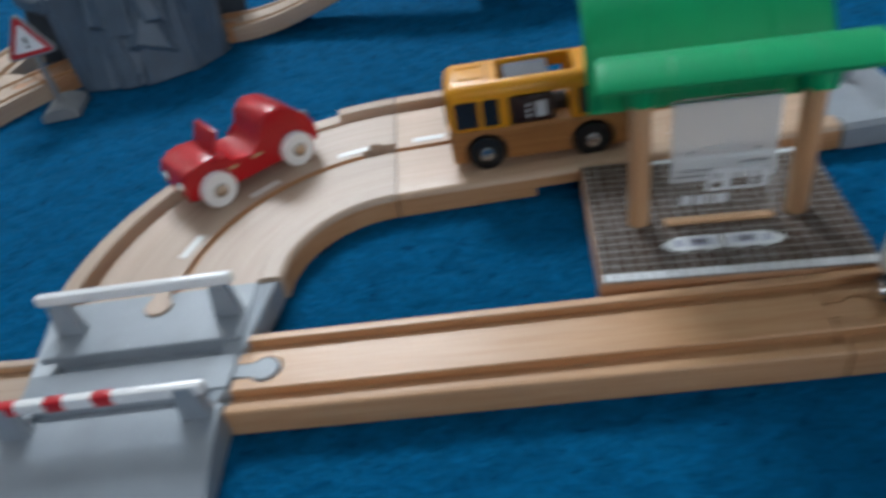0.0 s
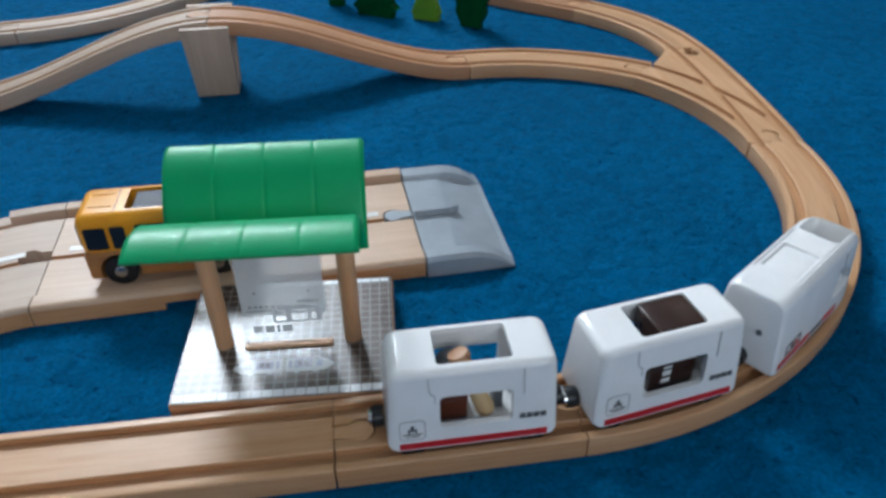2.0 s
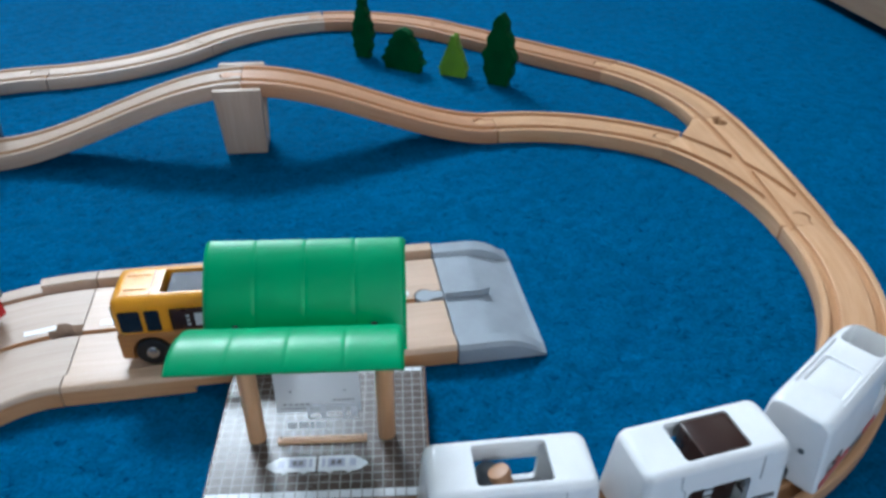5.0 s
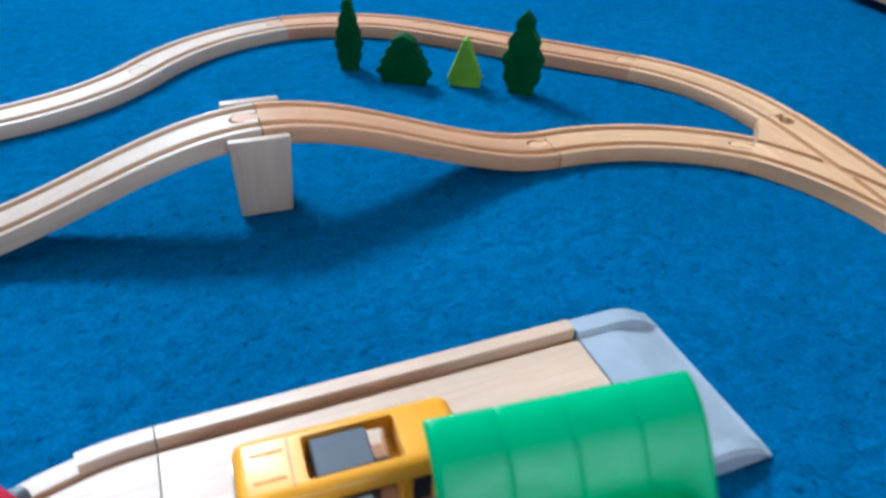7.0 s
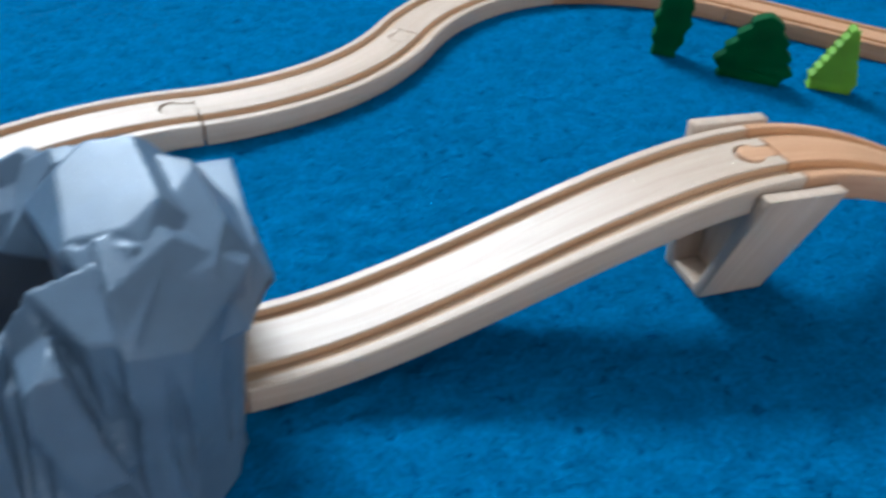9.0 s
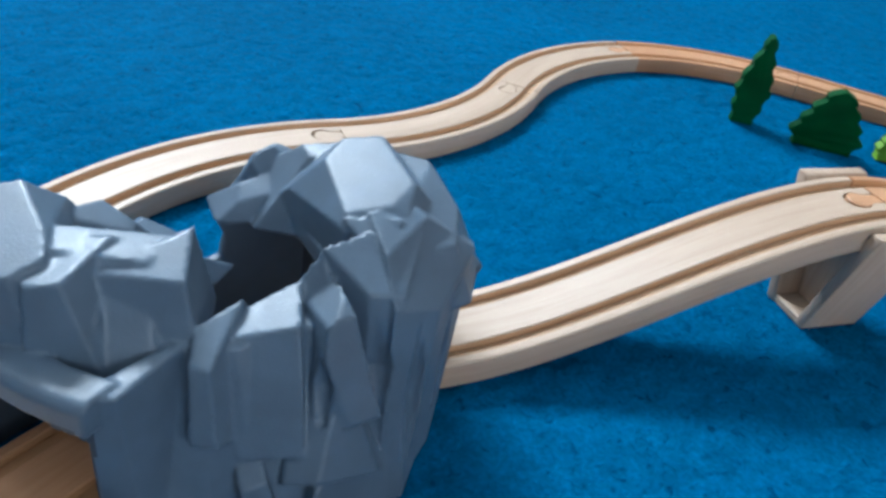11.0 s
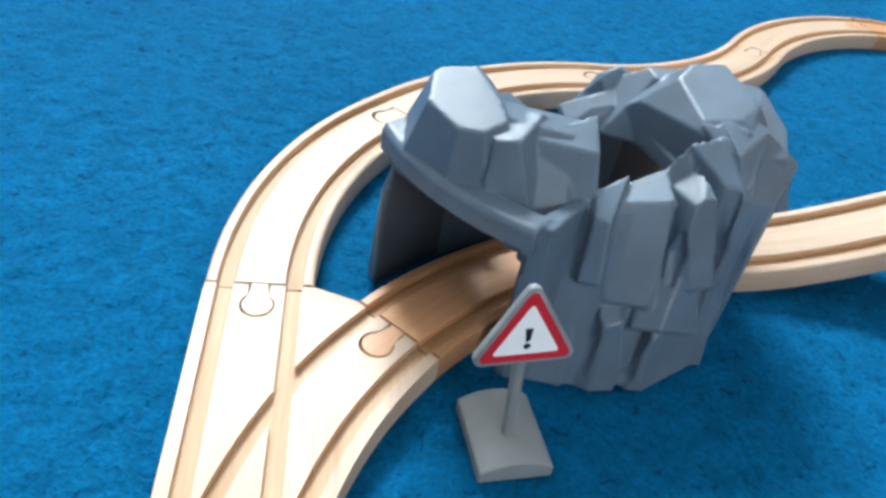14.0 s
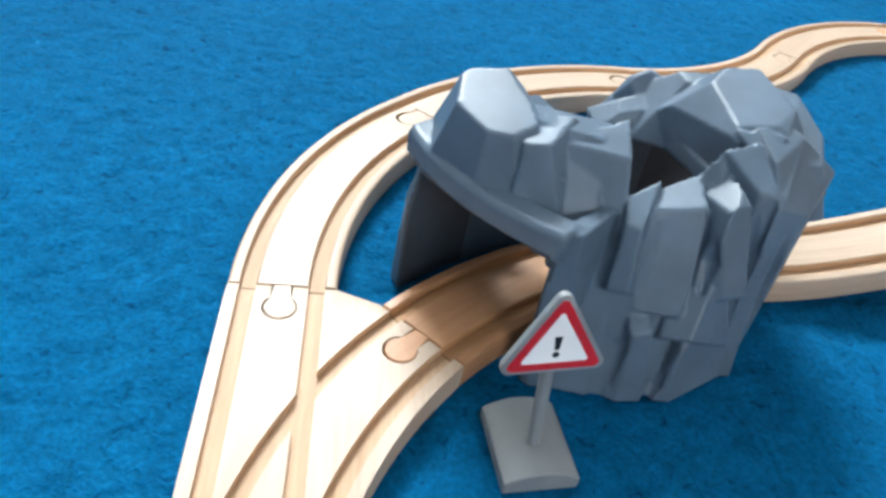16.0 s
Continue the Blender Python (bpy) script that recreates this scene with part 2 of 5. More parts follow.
def box_uv(ob, k=1.0, along=0):
    """Box-mapped UVs in metres; along is the axis of the wood's grain."""
    me = ob.data
    layer = me.uv_layers.active or me.uv_layers.new(name="UVMap")
    for poly in me.polygons:
        ax = max(range(3), key=lambda i: abs(poly.normal[i]))
        rest = [i for i in range(3) if i != ax]
        if along in rest:
            v = along
            u = rest[0] if rest[1] == along else rest[1]
        else:
            u, v = rest
        for li in poly.loop_indices:
            co = me.vertices[me.loops[li].vertex_index].co
            layer.data[li].uv = (co[u] * k, co[v] * k)
    return ob

# ---- the room ----
ROOM = (-1.9, 2.1, -2.4, WALL_N)  # x0, x1, y0, y1
HIGH = 3.30


def pile_field(shape, step, wave, rng):
    """Smooth random heights between 0 and 1 on a lattice of the given step, lumps about wave metres long."""
    k = step / wave
    n = [int(c * k) + 3 for c in shape]
    g = rng.random(n).astype(np.float32)
    out = []
    for c in shape:
        t = np.arange(c) * k
        i = t.astype(int)
        f = (t - i).astype(np.float32)
        out.append((i, f * f * (3 - 2 * f)))
    (i, a), (j, b) = out
    a = a[:, None]
    return (g[i][:, j] * (1 - a) + g[i + 1][:, j] * a) * (1 - b) + (g[i][:, j + 1] * (1 - a) + g[i + 1][:, j + 1] * a) * b


def carpet_floor():
    """The carpet: short uneven pile where the railway stands, level out to the walls."""
    rng = np.random.default_rng(7)
    x0, x1, y0, y1, step = -0.62, 1.02, 0.16, 1.30, 0.0018
    xs, ys = np.arange(x0, x1, step), np.arange(y0, y1, step)
    shape = (len(xs), len(ys))
    tuft = 0.55 * pile_field(shape, step, 0.0042, rng) + 0.45 * pile_field(shape, step, 0.0075, rng)
    lump = pile_field(shape, step, 0.022, rng)
    z = 0.0002 - PILE * (1 - np.clip((tuft - 0.22) / 0.36, 0, 1)) - 0.0003 * (1 - lump)
    edge = np.minimum(np.minimum(xs - x0, xs[-1] - xs)[:, None], np.minimum(ys - y0, ys[-1] - ys)[None, :])
    z = z * np.clip(edge / 0.05, 0, 1)
    co = np.empty(shape + (3,), np.float32)
    co[..., 0], co[..., 1], co[..., 2] = xs[:, None], ys[None, :], z
    jog = rng.uniform(-0.35, 0.35, shape + (2,)) * step
    jog[0], jog[-1], jog[:, 0], jog[:, -1] = 0, 0, 0, 0
    co[..., :2] += jog
    ids = np.arange(shape[0] * shape[1]).reshape(shape)
    quads = np.stack([ids[:-1, :-1], ids[1:, :-1], ids[1:, 1:], ids[:-1, 1:]], -1).reshape(-1, 4)
    n = ids.size
    a0, a1, b0, b1 = ROOM[0] - 0.1, ROOM[1] + 0.1, ROOM[2] - 0.1, ROOM[3] + 0.1
    outer = np.array([(a0, b0, 0), (a1, b0, 0), (a1, b1, 0), (a0, b1, 0)], np.float32)
    inner = [ids[0, 0], ids[-1, 0], ids[-1, -1], ids[0, -1]]
    ring = [(n + k, n + (k + 1) % 4, inner[(k + 1) % 4], inner[k]) for k in range(4)]
    me = bpy.data.meshes.new("floor")
    co = np.concatenate([co.reshape(-1, 3), outer])
    quads = np.concatenate([quads, np.array(ring)]).astype(np.int32)
    me.vertices.add(len(co))
    me.vertices.foreach_set("co", co.ravel())
    me.loops.add(quads.size)
    me.loops.foreach_set("vertex_index", quads.ravel())
    me.polygons.add(len(quads))
    me.polygons.foreach_set("loop_start", np.arange(0, quads.size, 4, dtype=np.int32))
    me.update(calc_edges=True)
    me.validate()
    me.shade_smooth()
    me.materials.append(M_CARPET)
    return new("floor", me)


PILE = 0.0012
floor = carpet_floor()
tagged(floor, "floor covered with short-pile blue carpet", "carpet floor", kind="structure")
for name, x0, x1, y0, y1 in (("wall_west", ROOM[0] - 0.1, ROOM[0], ROOM[2], ROOM[3]), ("wall_east", ROOM[1], ROOM[1] + 0.1, ROOM[2], ROOM[3])):
    w = mesh_ob(name, box(x1 - x0, y1 - y0, HIGH, at=((x0 + x1) / 2, (y0 + y1) / 2, 0)), M_WALL)
    tagged(w, "plain greige painted room wall", "wall", kind="structure")
wb = bmesh.new()
wx0, wx1 = WIN_X - WIN_W / 2, WIN_X + WIN_W / 2
for x0, x1, z0, z1 in ((ROOM[0] - 0.1, wx0, 0, HIGH), (wx1, ROOM[1] + 0.1, 0, HIGH), (wx0, wx1, 0, WIN_Z0), (wx0, wx1, WIN_Z1, HIGH)):
    box(x1 - x0, 0.12, z1 - z0, at=((x0 + x1) / 2, WALL_N + 0.06, z0), bm=wb)
tagged(mesh_ob("wall_north", wb, M_WALL), "greige painted wall with a wide window", "wall", kind="structure")
sb_ = bmesh.new()
for x0, x1, z0, z1 in ((ROOM[0] - 0.1, FILL_DOOR_X - 0.70, 0, HIGH), (FILL_DOOR_X + 0.70, ROOM[1] + 0.1, 0, HIGH), (FILL_DOOR_X - 0.70, FILL_DOOR_X + 0.70, 2.08, HIGH), (FILL_DOOR_X - 0.70, FILL_DOOR_X + 0.70, 0, 0.05)):
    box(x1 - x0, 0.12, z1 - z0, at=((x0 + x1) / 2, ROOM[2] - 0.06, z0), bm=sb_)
tagged(mesh_ob("wall_south", sb_, M_WALL), "greige painted wall with an opening added for fill light", "wall", kind="structure")
# Unseen door, made up to give the fill lamp an opening.
door = thing("door_1", pose(FILL_DOOR_X, ROOM[2] - 0.09, 0.05), "unseen white framed glass door, added as an opening for fill light", "door", kind="structure")
db = bmesh.new()
for sx, sz, x, z in ((1.40, 0.07, 0, 0), (1.40, 0.07, 0, 1.96), (0.07, 1.89, -0.665, 0.07), (0.07, 1.89, 0.665, 0.07), (0.08, 1.89, 0, 0.07)):
    box(sx, 0.05, sz, at=(x, 0, z), bm=db)
part("door_frame", db, M_FRAME, door)
for sx in (-1, 1):
    gl = part("pane", box(0.585, 0.006, 1.89, at=(sx * 0.335, 0, 0.07)), M_GLASS, door)
    gl.visible_shadow = False
tagged(mesh_ob("ceiling", box(ROOM[1] - ROOM[0] + 0.2, ROOM[3] - ROOM[2] + 0.2, 0.1, at=((ROOM[0] + ROOM[1]) / 2, (ROOM[2] + ROOM[3]) / 2, HIGH)), M_CEIL), "plain white painted ceiling", "ceiling", kind="structure")
win = thing("window_1", pose(WIN_X, WALL_N + 0.09, WIN_Z0), "white framed window that lets daylight in", "window", kind="structure")
fb = bmesh.new()
for sx, sz, x, z in ((WIN_W, 0.06, 0, 0), (WIN_W, 0.06, 0, WIN_Z1 - WIN_Z0 - 0.06), (0.06, WIN_Z1 - WIN_Z0 - 0.12, -WIN_W / 2 + 0.03, 0.06), (0.06, WIN_Z1 - WIN_Z0 - 0.12, WIN_W / 2 - 0.03, 0.06), (0.07, WIN_Z1 - WIN_Z0 - 0.12, 0, 0.06)):
    box(sx, 0.05, sz, at=(x, 0, z), bm=fb)
part("window_frame", fb, M_FRAME, win)
for sx in (-1, 1):
    pane = part("pane", box(WIN_W / 2 - 0.1, 0.006, WIN_Z1 - WIN_Z0 - 0.12, at=(sx * WIN_W / 4 * 0.995, 0, 0.06)), M_GLASS, win)
    pane.visible_shadow = False

# ---- wooden railway ----
TW, TH = 0.040, 0.012
GI, GO, GD = 0.0095, 0.0156, 0.0032  # groove: inner side, outer side, depth


def half_round(u, v, r, a0, a1, n=3):
    return [(u + r * math.cos(radians(a0 + (a1 - a0) * i / n)), v + r * math.sin(radians(a0 + (a1 - a0) * i / n))) for i in range(n + 1)]


def rail_profile(w=TW, h=TH, r=0.0013):
    """The section of a track piece, counter-clockwise from the lower right."""
    W = w / 2
    out = half_round(W - 0.0008, 0.0008, 0.0008, -90, 0, 2) + half_round(W - r, h - r, r, 0, 90)
    e = 0.0005
    right = [(GO + e, h), (GO, h - e), (GO - 0.0002, h - GD), (GI + 0.0002, h - GD), (GI, h - e), (GI - e, h)]
    out += right + [(-u, v) for u, v in reversed(right)]
    out += half_round(-W + r, h - r, r, 90, 180) + half_round(-W + 0.0008, 0.0008, 0.0008, 180, 270, 2)
    return out


RAIL = rail_profile()


def arc(p, q, sweep_deg, n=24, rise=None, ext=-0.0020):
    """Stations from p to q (x, y) along an arc that turns left by sweep_deg. rise: height over 0..1."""
    p, q = Vector(p), Vector(q)
    chord = q - p
    mid = math.degrees(math.atan2(chord.y, chord.x))
    out = []
    for i in range(n + 1):
        t = -ext + (1 + 2 * ext) * i / n
        head = mid + sweep_deg * (t - 0.5)
        if abs(sweep_deg) < 0.01:
            xy = p + chord * t
        else:
            R = chord.length / (2 * math.sin(radians(abs(sweep_deg)) / 2)) * (1 if sweep_deg > 0 else -1)
            h0 = radians(mid - sweep_deg / 2)
            hh = radians(head)
            xy = p + R * Vector((math.sin(hh) - math.sin(h0), math.cos(h0) - math.cos(hh)))
        z, slope = 0.0, 0.0
        if rise:
            z = rise(t)
            slope = math.degrees(math.atan2(rise(t + 0.01) - rise(t - 0.01), 0.02 * chord.length))
        out.append(((xy.x, xy.y, z), head, slope))
    return out


PEG_R, PEG_AT, NECK = 0.0058, 0.0115, 0.0033


def peg_outline(g=0.0, back=0.0):
    """The key-shaped peg of a track end, pointing along +x from the joint; g: how much larger all round."""
    a = math.asin((NECK + g) / (PEG_R + g))
    pts = [(-back, -(NECK + g))]
    for i in range(17):
        t = -math.pi + a + (2 * math.pi - 2 * a) * i / 16
        pts.append((PEG_AT + (PEG_R + g) * math.cos(t), (PEG_R + g) * math.sin(t)))
    pts.append((-back, NECK + g))
    return pts


def end_pose(st, out):
    """The pose of a joint at a station; out: whether +x points along the heading."""
    (x, y, z), head, rise = st
    return pose(x, y, z, 0, 0, head if out else head + 180) @ pose(0, 0, 0, 0, -rise if out else rise, 0)


def finish_track(ob, pegs=(), holes=()):
    """Adds pegs (poses) and cuts peg holes (poses) into a track piece."""
    if holes:
        cut = []
        for m in holes:
            c = mesh_ob("cutter", prism(peg_outline(0.0006, 0.002), -0.004, TH + 0.006), M_BEECH)
            c.matrix_world = m
            cut.append(c)
        carve(ob, cut)
    for m in pegs:
        k = part("peg", prism(peg_outline(0.0, 0.0), 0.001, TH - 0.0003, bevel=0.0004, seg=1), ob.data.materials[0], ob)
        k.matrix_world = m
        box_uv(k)
    smooth_by(ob.data, 0.5)
    return ob


def milled(b, profile, inside):
    """Gives the faces of a swept piece that lie in its milled grooves the second, shade-toned material; inside: a test
    on (across, up).
    """
    n = len(profile)
    pick = [inside((profile[i][0] + profile[(i + 1) % n][0]) / 2, (profile[i][1] + profile[(i + 1) % n][1]) / 2) for i in range(n)]
    b.faces.ensure_lookup_table()
    for k in range(len(b.faces) // n * n):
        if pick[k % n]:
            b.faces[k].material_index = 1


def track(stations, label, material=None, peg=(), hole=()):
    """One track piece. peg, hole: 0 for its first end, -1 for its last."""
    b = sweep(RAIL, stations)
    milled(b, RAIL, lambda u, v: v < TH - 0.0006 and GI - 0.001 < abs(u) < GO + 0.001)
    ob = mesh_ob("track_piece", b, [material or M_BEECH, M_GROOVE_PALE if material == M_PALE else M_GROOVE])
    turn = {0: end_pose(stations[0], False), -1: end_pose(stations[-1], True)}
    inward = {0: end_pose(stations[0], True), -1: end_pose(stations[-1], False)}
    finish_track(ob, [turn[k] for k in peg], [inward[k] for k in hole])
    return tagged(ob, label, "toy track", "wooden railway tracks")


CURVED = "curved beech toy railway track with two wheel grooves"
STRAIGHT = "straight beech toy railway track with two wheel grooves"

# joints of the loop, from the front crossing round
F0, F1, F2 = (0.0665, 0.3205), (0.2795, 0.3165), (0.3865, 0.3160)
E1, SA = (0.5380, 0.3790), (0.6015, 0.5310)
A_L, A_R = (0.5570, 0.6710), (0.6130, 0.7130)
BR0, BR1, BR2 = (0.4095, 0.7230), (0.1970, 0.7180), (-0.0150, 0.7120)
J6, J5, J4, J3, J2, J1, J0 = (0.5570, 0.8460), (0.4000, 0.9880), (0.2570, 1.0380), (0.1210, 0.9580), (-0.0140, 0.8810), (-0.1520, 0.8110), (-0.2085, 0.6680)
B2 = (-0.1570, 0.6480)
SB, E2 = (-0.2075, 0.5150), (-0.1500, 0.3745)
X0 = (-0.0175, 0.3220)

track(arc(F0, F1, 0), STRAIGHT, hole=(0,), peg=(-1,))
track(arc(F1, F2, 0), "short straight beech toy railway track", hole=(0,), peg=(-1,))
track(arc(F2, E1, 45), CURVED, hole=(0,), peg=(-1,))
track(arc(E1, SA, 45), CURVED, hole=(0,), peg=(-1,))
track(arc(A_L, BR0, 45), CURVED, hole=(0,), peg=(-1,))

BRIDGE_H = 0.054


def climb(t):
    t = min(1.0, max(0.0, t))
    return BRIDGE_H * (t * t * (3 - 2 * t)) if 0 < t < 1 else BRIDGE_H * (t >= 1)


track(arc(BR0, BR1, 0, 40, climb), "rising beech toy railway track that forms one half of a bridge", M_BEECH_WARM, hole=(0,), peg=(-1,))
track(arc(BR1, BR2, 0, 40, lambda t: climb(1 - t)), "pale beech toy railway track, the falling half of a bridge", M_PALE, hole=(0,), peg=(-1,))
track(arc(BR2, B2, 45), "curved beech toy railway track inside the rock tunnel", M_BEECH_WARM, hole=(0,), peg=(-1,))
track(arc(A_R, J6, 45), CURVED, peg=(-1,))
track(arc(J6, J5, 0), STRAIGHT, M_BEECH_WARM, hole=(0,), peg=(-1,))
track(arc(J5, J4, 45), CURVED, M_BEECH_WARM, hole=(0,), peg=(-1,))
track(arc(J4, J3, 45), CURVED, M_PALE, hole=(0,), peg=(-1,))
track(arc(J3, J2, -45), CURVED, M_PALE, hole=(0,), peg=(-1,))
track(arc(J2, J1, 45), CURVED, M_PALE, hole=(0,), peg=(-1,))
track(arc(J1, J0, 45), CURVED, M_PALE, hole=(0,), peg=(-1,))
track(arc(SB, E2, 45), CURVED, M_PALE, peg=(0,), hole=(-1,))
track(arc(E2, X0, 45), CURVED, M_PALE, peg=(0, -1))


def groove_cut(stations, side, inside):
    c = (GI + GO) / 2 * side
    w = (GO - GI) / 2
    pr = [(c - w, TH - GD), (c + w, TH - GD), (c + w, TH + 0.004), (c - w, TH + 0.004)]
    b = sweep(pr, stations)
    for f in b.faces:
        f.material_index = 1
    return mesh_ob("cutter", b, [M_BEECH, inside])


def switch(main, branch, label, holes, pegs, material=M_BEECH):
    """A forked track piece: one slab with the grooves of both ways cut in."""

    def rim(st, s):
        (x, y, _), h, _ = st
        return (x + s * TW / 2 * math.sin(radians(h)), y - s * TW / 2 * math.cos(radians(h)))

    inside = M_GROOVE_PALE if material == M_PALE else M_GROOVE
    side = 1 if branch[-1][1] < main[-1][1] else -1
    outline = [rim(st, -side) for st in main] + [rim(main[-1], side), rim(branch[-1], -side)] + [rim(st, side) for st in reversed(branch)]
    if side < 0:
        outline.reverse()
    outline.reverse()
    ob = mesh_ob("track_switch", prism(outline, 0.0, TH, bevel=0.0009, seg=2), [material, inside])
    longer = [[(Vector(st[0][0]) + (Vector(st[0][0]) - Vector(st[1][0])) * 0.3, st[0][1], 0)] + st[1:-1] + [(Vector(st[-1][0]) + (Vector(st[-1][0]) - Vector(st[-2][0])) * 0.3, st[-1][1], 0)] for st in (main, branch)]
    for st in longer:
        for s in (-1, 1):
            carve(ob, [groove_cut(st, s, inside)])
    finish_track(ob, pegs, holes)
    box_uv(ob, 1, 1)
    return tagged(ob, label, "toy track", "wooden railway tracks")


mainA, brA = arc(SA, A_R, 8), arc(SA, A_L, 45)
switch(mainA, brA, "forked beech toy railway switch where two tracks part", [end_pose(mainA[0], True), end_pose(mainA[-1], False)], [end_pose(brA[-1], True)])
mainB, brB = arc(SB, J0, 0), arc(SB, B2, -45)
switch(mainB, brB, "forked pale beech toy railway switch beside the tunnel", [end_pose(mainB[0], True), end_pose(mainB[-1], False), end_pose(brB[-1], False)], [], M_PALE)

# ---- bridge pier ----


def bridge_pier():
    th = thing("bridge_pier", pose(0.1945, 0.7185, 0), "pale wooden pier that carries the toy bridge", "bridge pier")
    w = 0.034
    for s in (-1, 1):
        b = box(w, 0.0060, BRIDGE_H + (0.0085 if s < 0 else 0.0114), 0.0012)
        for v in b.verts:
            v.co.y += s * (0.0104 + 0.0124 * v.co.z / BRIDGE_H)
            v.co.x *= 1.0 + 0.10 * v.co.z / BRIDGE_H
        box_uv(part("side_plate", b, M_PALE, th), 1, 2)
    core = bmesh.new()
    prof = [(-0.0085, 0.0), (0.0085, 0.0), (0.0185, BRIDGE_H - 0.001), (-0.0125, BRIDGE_H - 0.001)]
    lo = [[core.verts.new((x, y, z)) for y, z in prof] for x in (-0.0030, 0.0030)]
    core.faces.new(lo[0]), core.faces.new(lo[1][::-1])
    for i in range(4):
        core.faces.new((lo[0][i], lo[0][(i + 1) % 4], lo[1][(i + 1) % 4], lo[1][i]))
    bmesh.ops.recalc_face_normals(core, faces=core.faces)
    box_uv(part("core", core, M_PALE, th), 1, 2)
    box_uv(part("foot", box(w - 0.0012, 0.0210, 0.0042, 0.0006, 1), M_PALE, th), 1, 0)
    box_uv(part("top_rest", box(w * 0.8, 0.030, 0.004, 0.0006, 1, at=(0, 0, BRIDGE_H - 0.0045)), M_PALE, th), 1, 0)
    return th


bridge_pier()

# ---- toy road ----
ROAD_T = 0.010
ROAD_W = 0.1040
RP0, RP1 = Vector((0.1220, 0.4750)), Vector((0.3330, 0.4842))
ROAD_A = math.degrees(math.atan2(RP1.y - RP0.y, RP1.x - RP0.x))
ROAD_L = (RP1 - RP0).length
ROADM = pose(RP0.x, RP0.y, 0, 0, 0, ROAD_A)
BEND_END = (0.0250, 0.3735)


def road_profile():
    """Section of the wooden road: raised rim at both sides, a middle slot. u > 0 is the inner side of the bend."""
    W = ROAD_W / 2
    t, rim = ROAD_T, 0.0125
    return ([(W - 0.0006, 0.0), (W, 0.0006)] + half_round(W - 0.0035, rim - 0.0035, 0.0035, 0, 90, 6) + [(W - 0.011, rim), (W - 0.0118, rim - 0.0006), (W - 0.0120, t)]
            + [(0.0062, t), (0.0060, t - 0.002), (0.0022, t - 0.002), (0.0020, t)]
            + [(-W + 0.0142, t), (-W + 0.0140, t - 0.0035), (-W + 0.0096, t - 0.0035), (-W + 0.0094, rim + 0.001), (-W + 0.0088, rim + 0.0016)]
            + half_round(-W + 0.002, rim - 0.0004, 0.002, 90, 180) + [(-W, 0.0006), (-W + 0.0006, 0.0)])


road_st = arc(tuple(RP0), tuple(RP1), 0, 6)


def road_body(stations, material):
    b = sweep(road_profile(), stations)
    milled(b, road_profile(), lambda u, v: 0.001 < v < ROAD_T - 0.0003)
    return mesh_ob("road_piece", b, [material, M_GROOVE])


road = road_body(road_st, M_BEECH_PINK)
notch = mesh_ob("cutter", box(0.10, 0.05, 0.016, at=(0.117, -ROAD_W / 2 + 0.012, -0.011)), M_BEECH)
notch.matrix_world = ROADM
carve(road, [notch])
finish_track(road, [], [end_pose(road_st[-1], False)])
tagged(road, "straight wide wooden toy road with raised rims", "toy road", "wooden roads")
bend_st = arc(tuple(RP0), BEND_END, 88, 28)
bend = road_body([(p, h + 180, r) for p, h, r in reversed(bend_st)], M_PALE)
gap = mesh_ob("cutter", sweep([(-ROAD_W / 2 - 0.004, ROAD_T - 0.0002), (-ROAD_W / 2 + 0.0150, ROAD_T - 0.0002), (-ROAD_W / 2 + 0.0150, 0.02), (-ROAD_W / 2 - 0.004, 0.02)], [(p, h + 180, r) for p, h, r in reversed(bend_st[4:17])]), M_BEECH)
carve(bend, [gap])
finish_track(bend, [], [end_pose(bend_st[0], True)])
bp = part("peg", prism(peg_outline(), 0.001, 0.0143, bevel=0.0004, seg=1), M_PALE, bend)
bp.matrix_world = end_pose(bend_st[-1], True)
box_uv(bp)
tagged(bend, "curved wide wooden toy road with raised rims", "toy road", "wooden roads")
DASH = plastic("white_print", (0.80, 0.79, 0.76), 0.35, 0.02)


def dash(m, k):
    d = part("lane_mark", box(0.017, 0.0042, 0.00025, 0.0), DASH, road if k else bend)
    d.matrix_world = m @ pose(0, 0.0035 if k else -0.0035, ROAD_T + 0.00005)


for x in (0.018, 0.066, 0.112, 0.182):
    dash(ROADM @ pose(x, 0, 0), 1)
for k in (4, 13, 22):
    (x, y, _), h, _ = bend_st[k]
    dash(pose(x, y, 0, 0, 0, h), 0)

# grey plastic ramp at the road's end


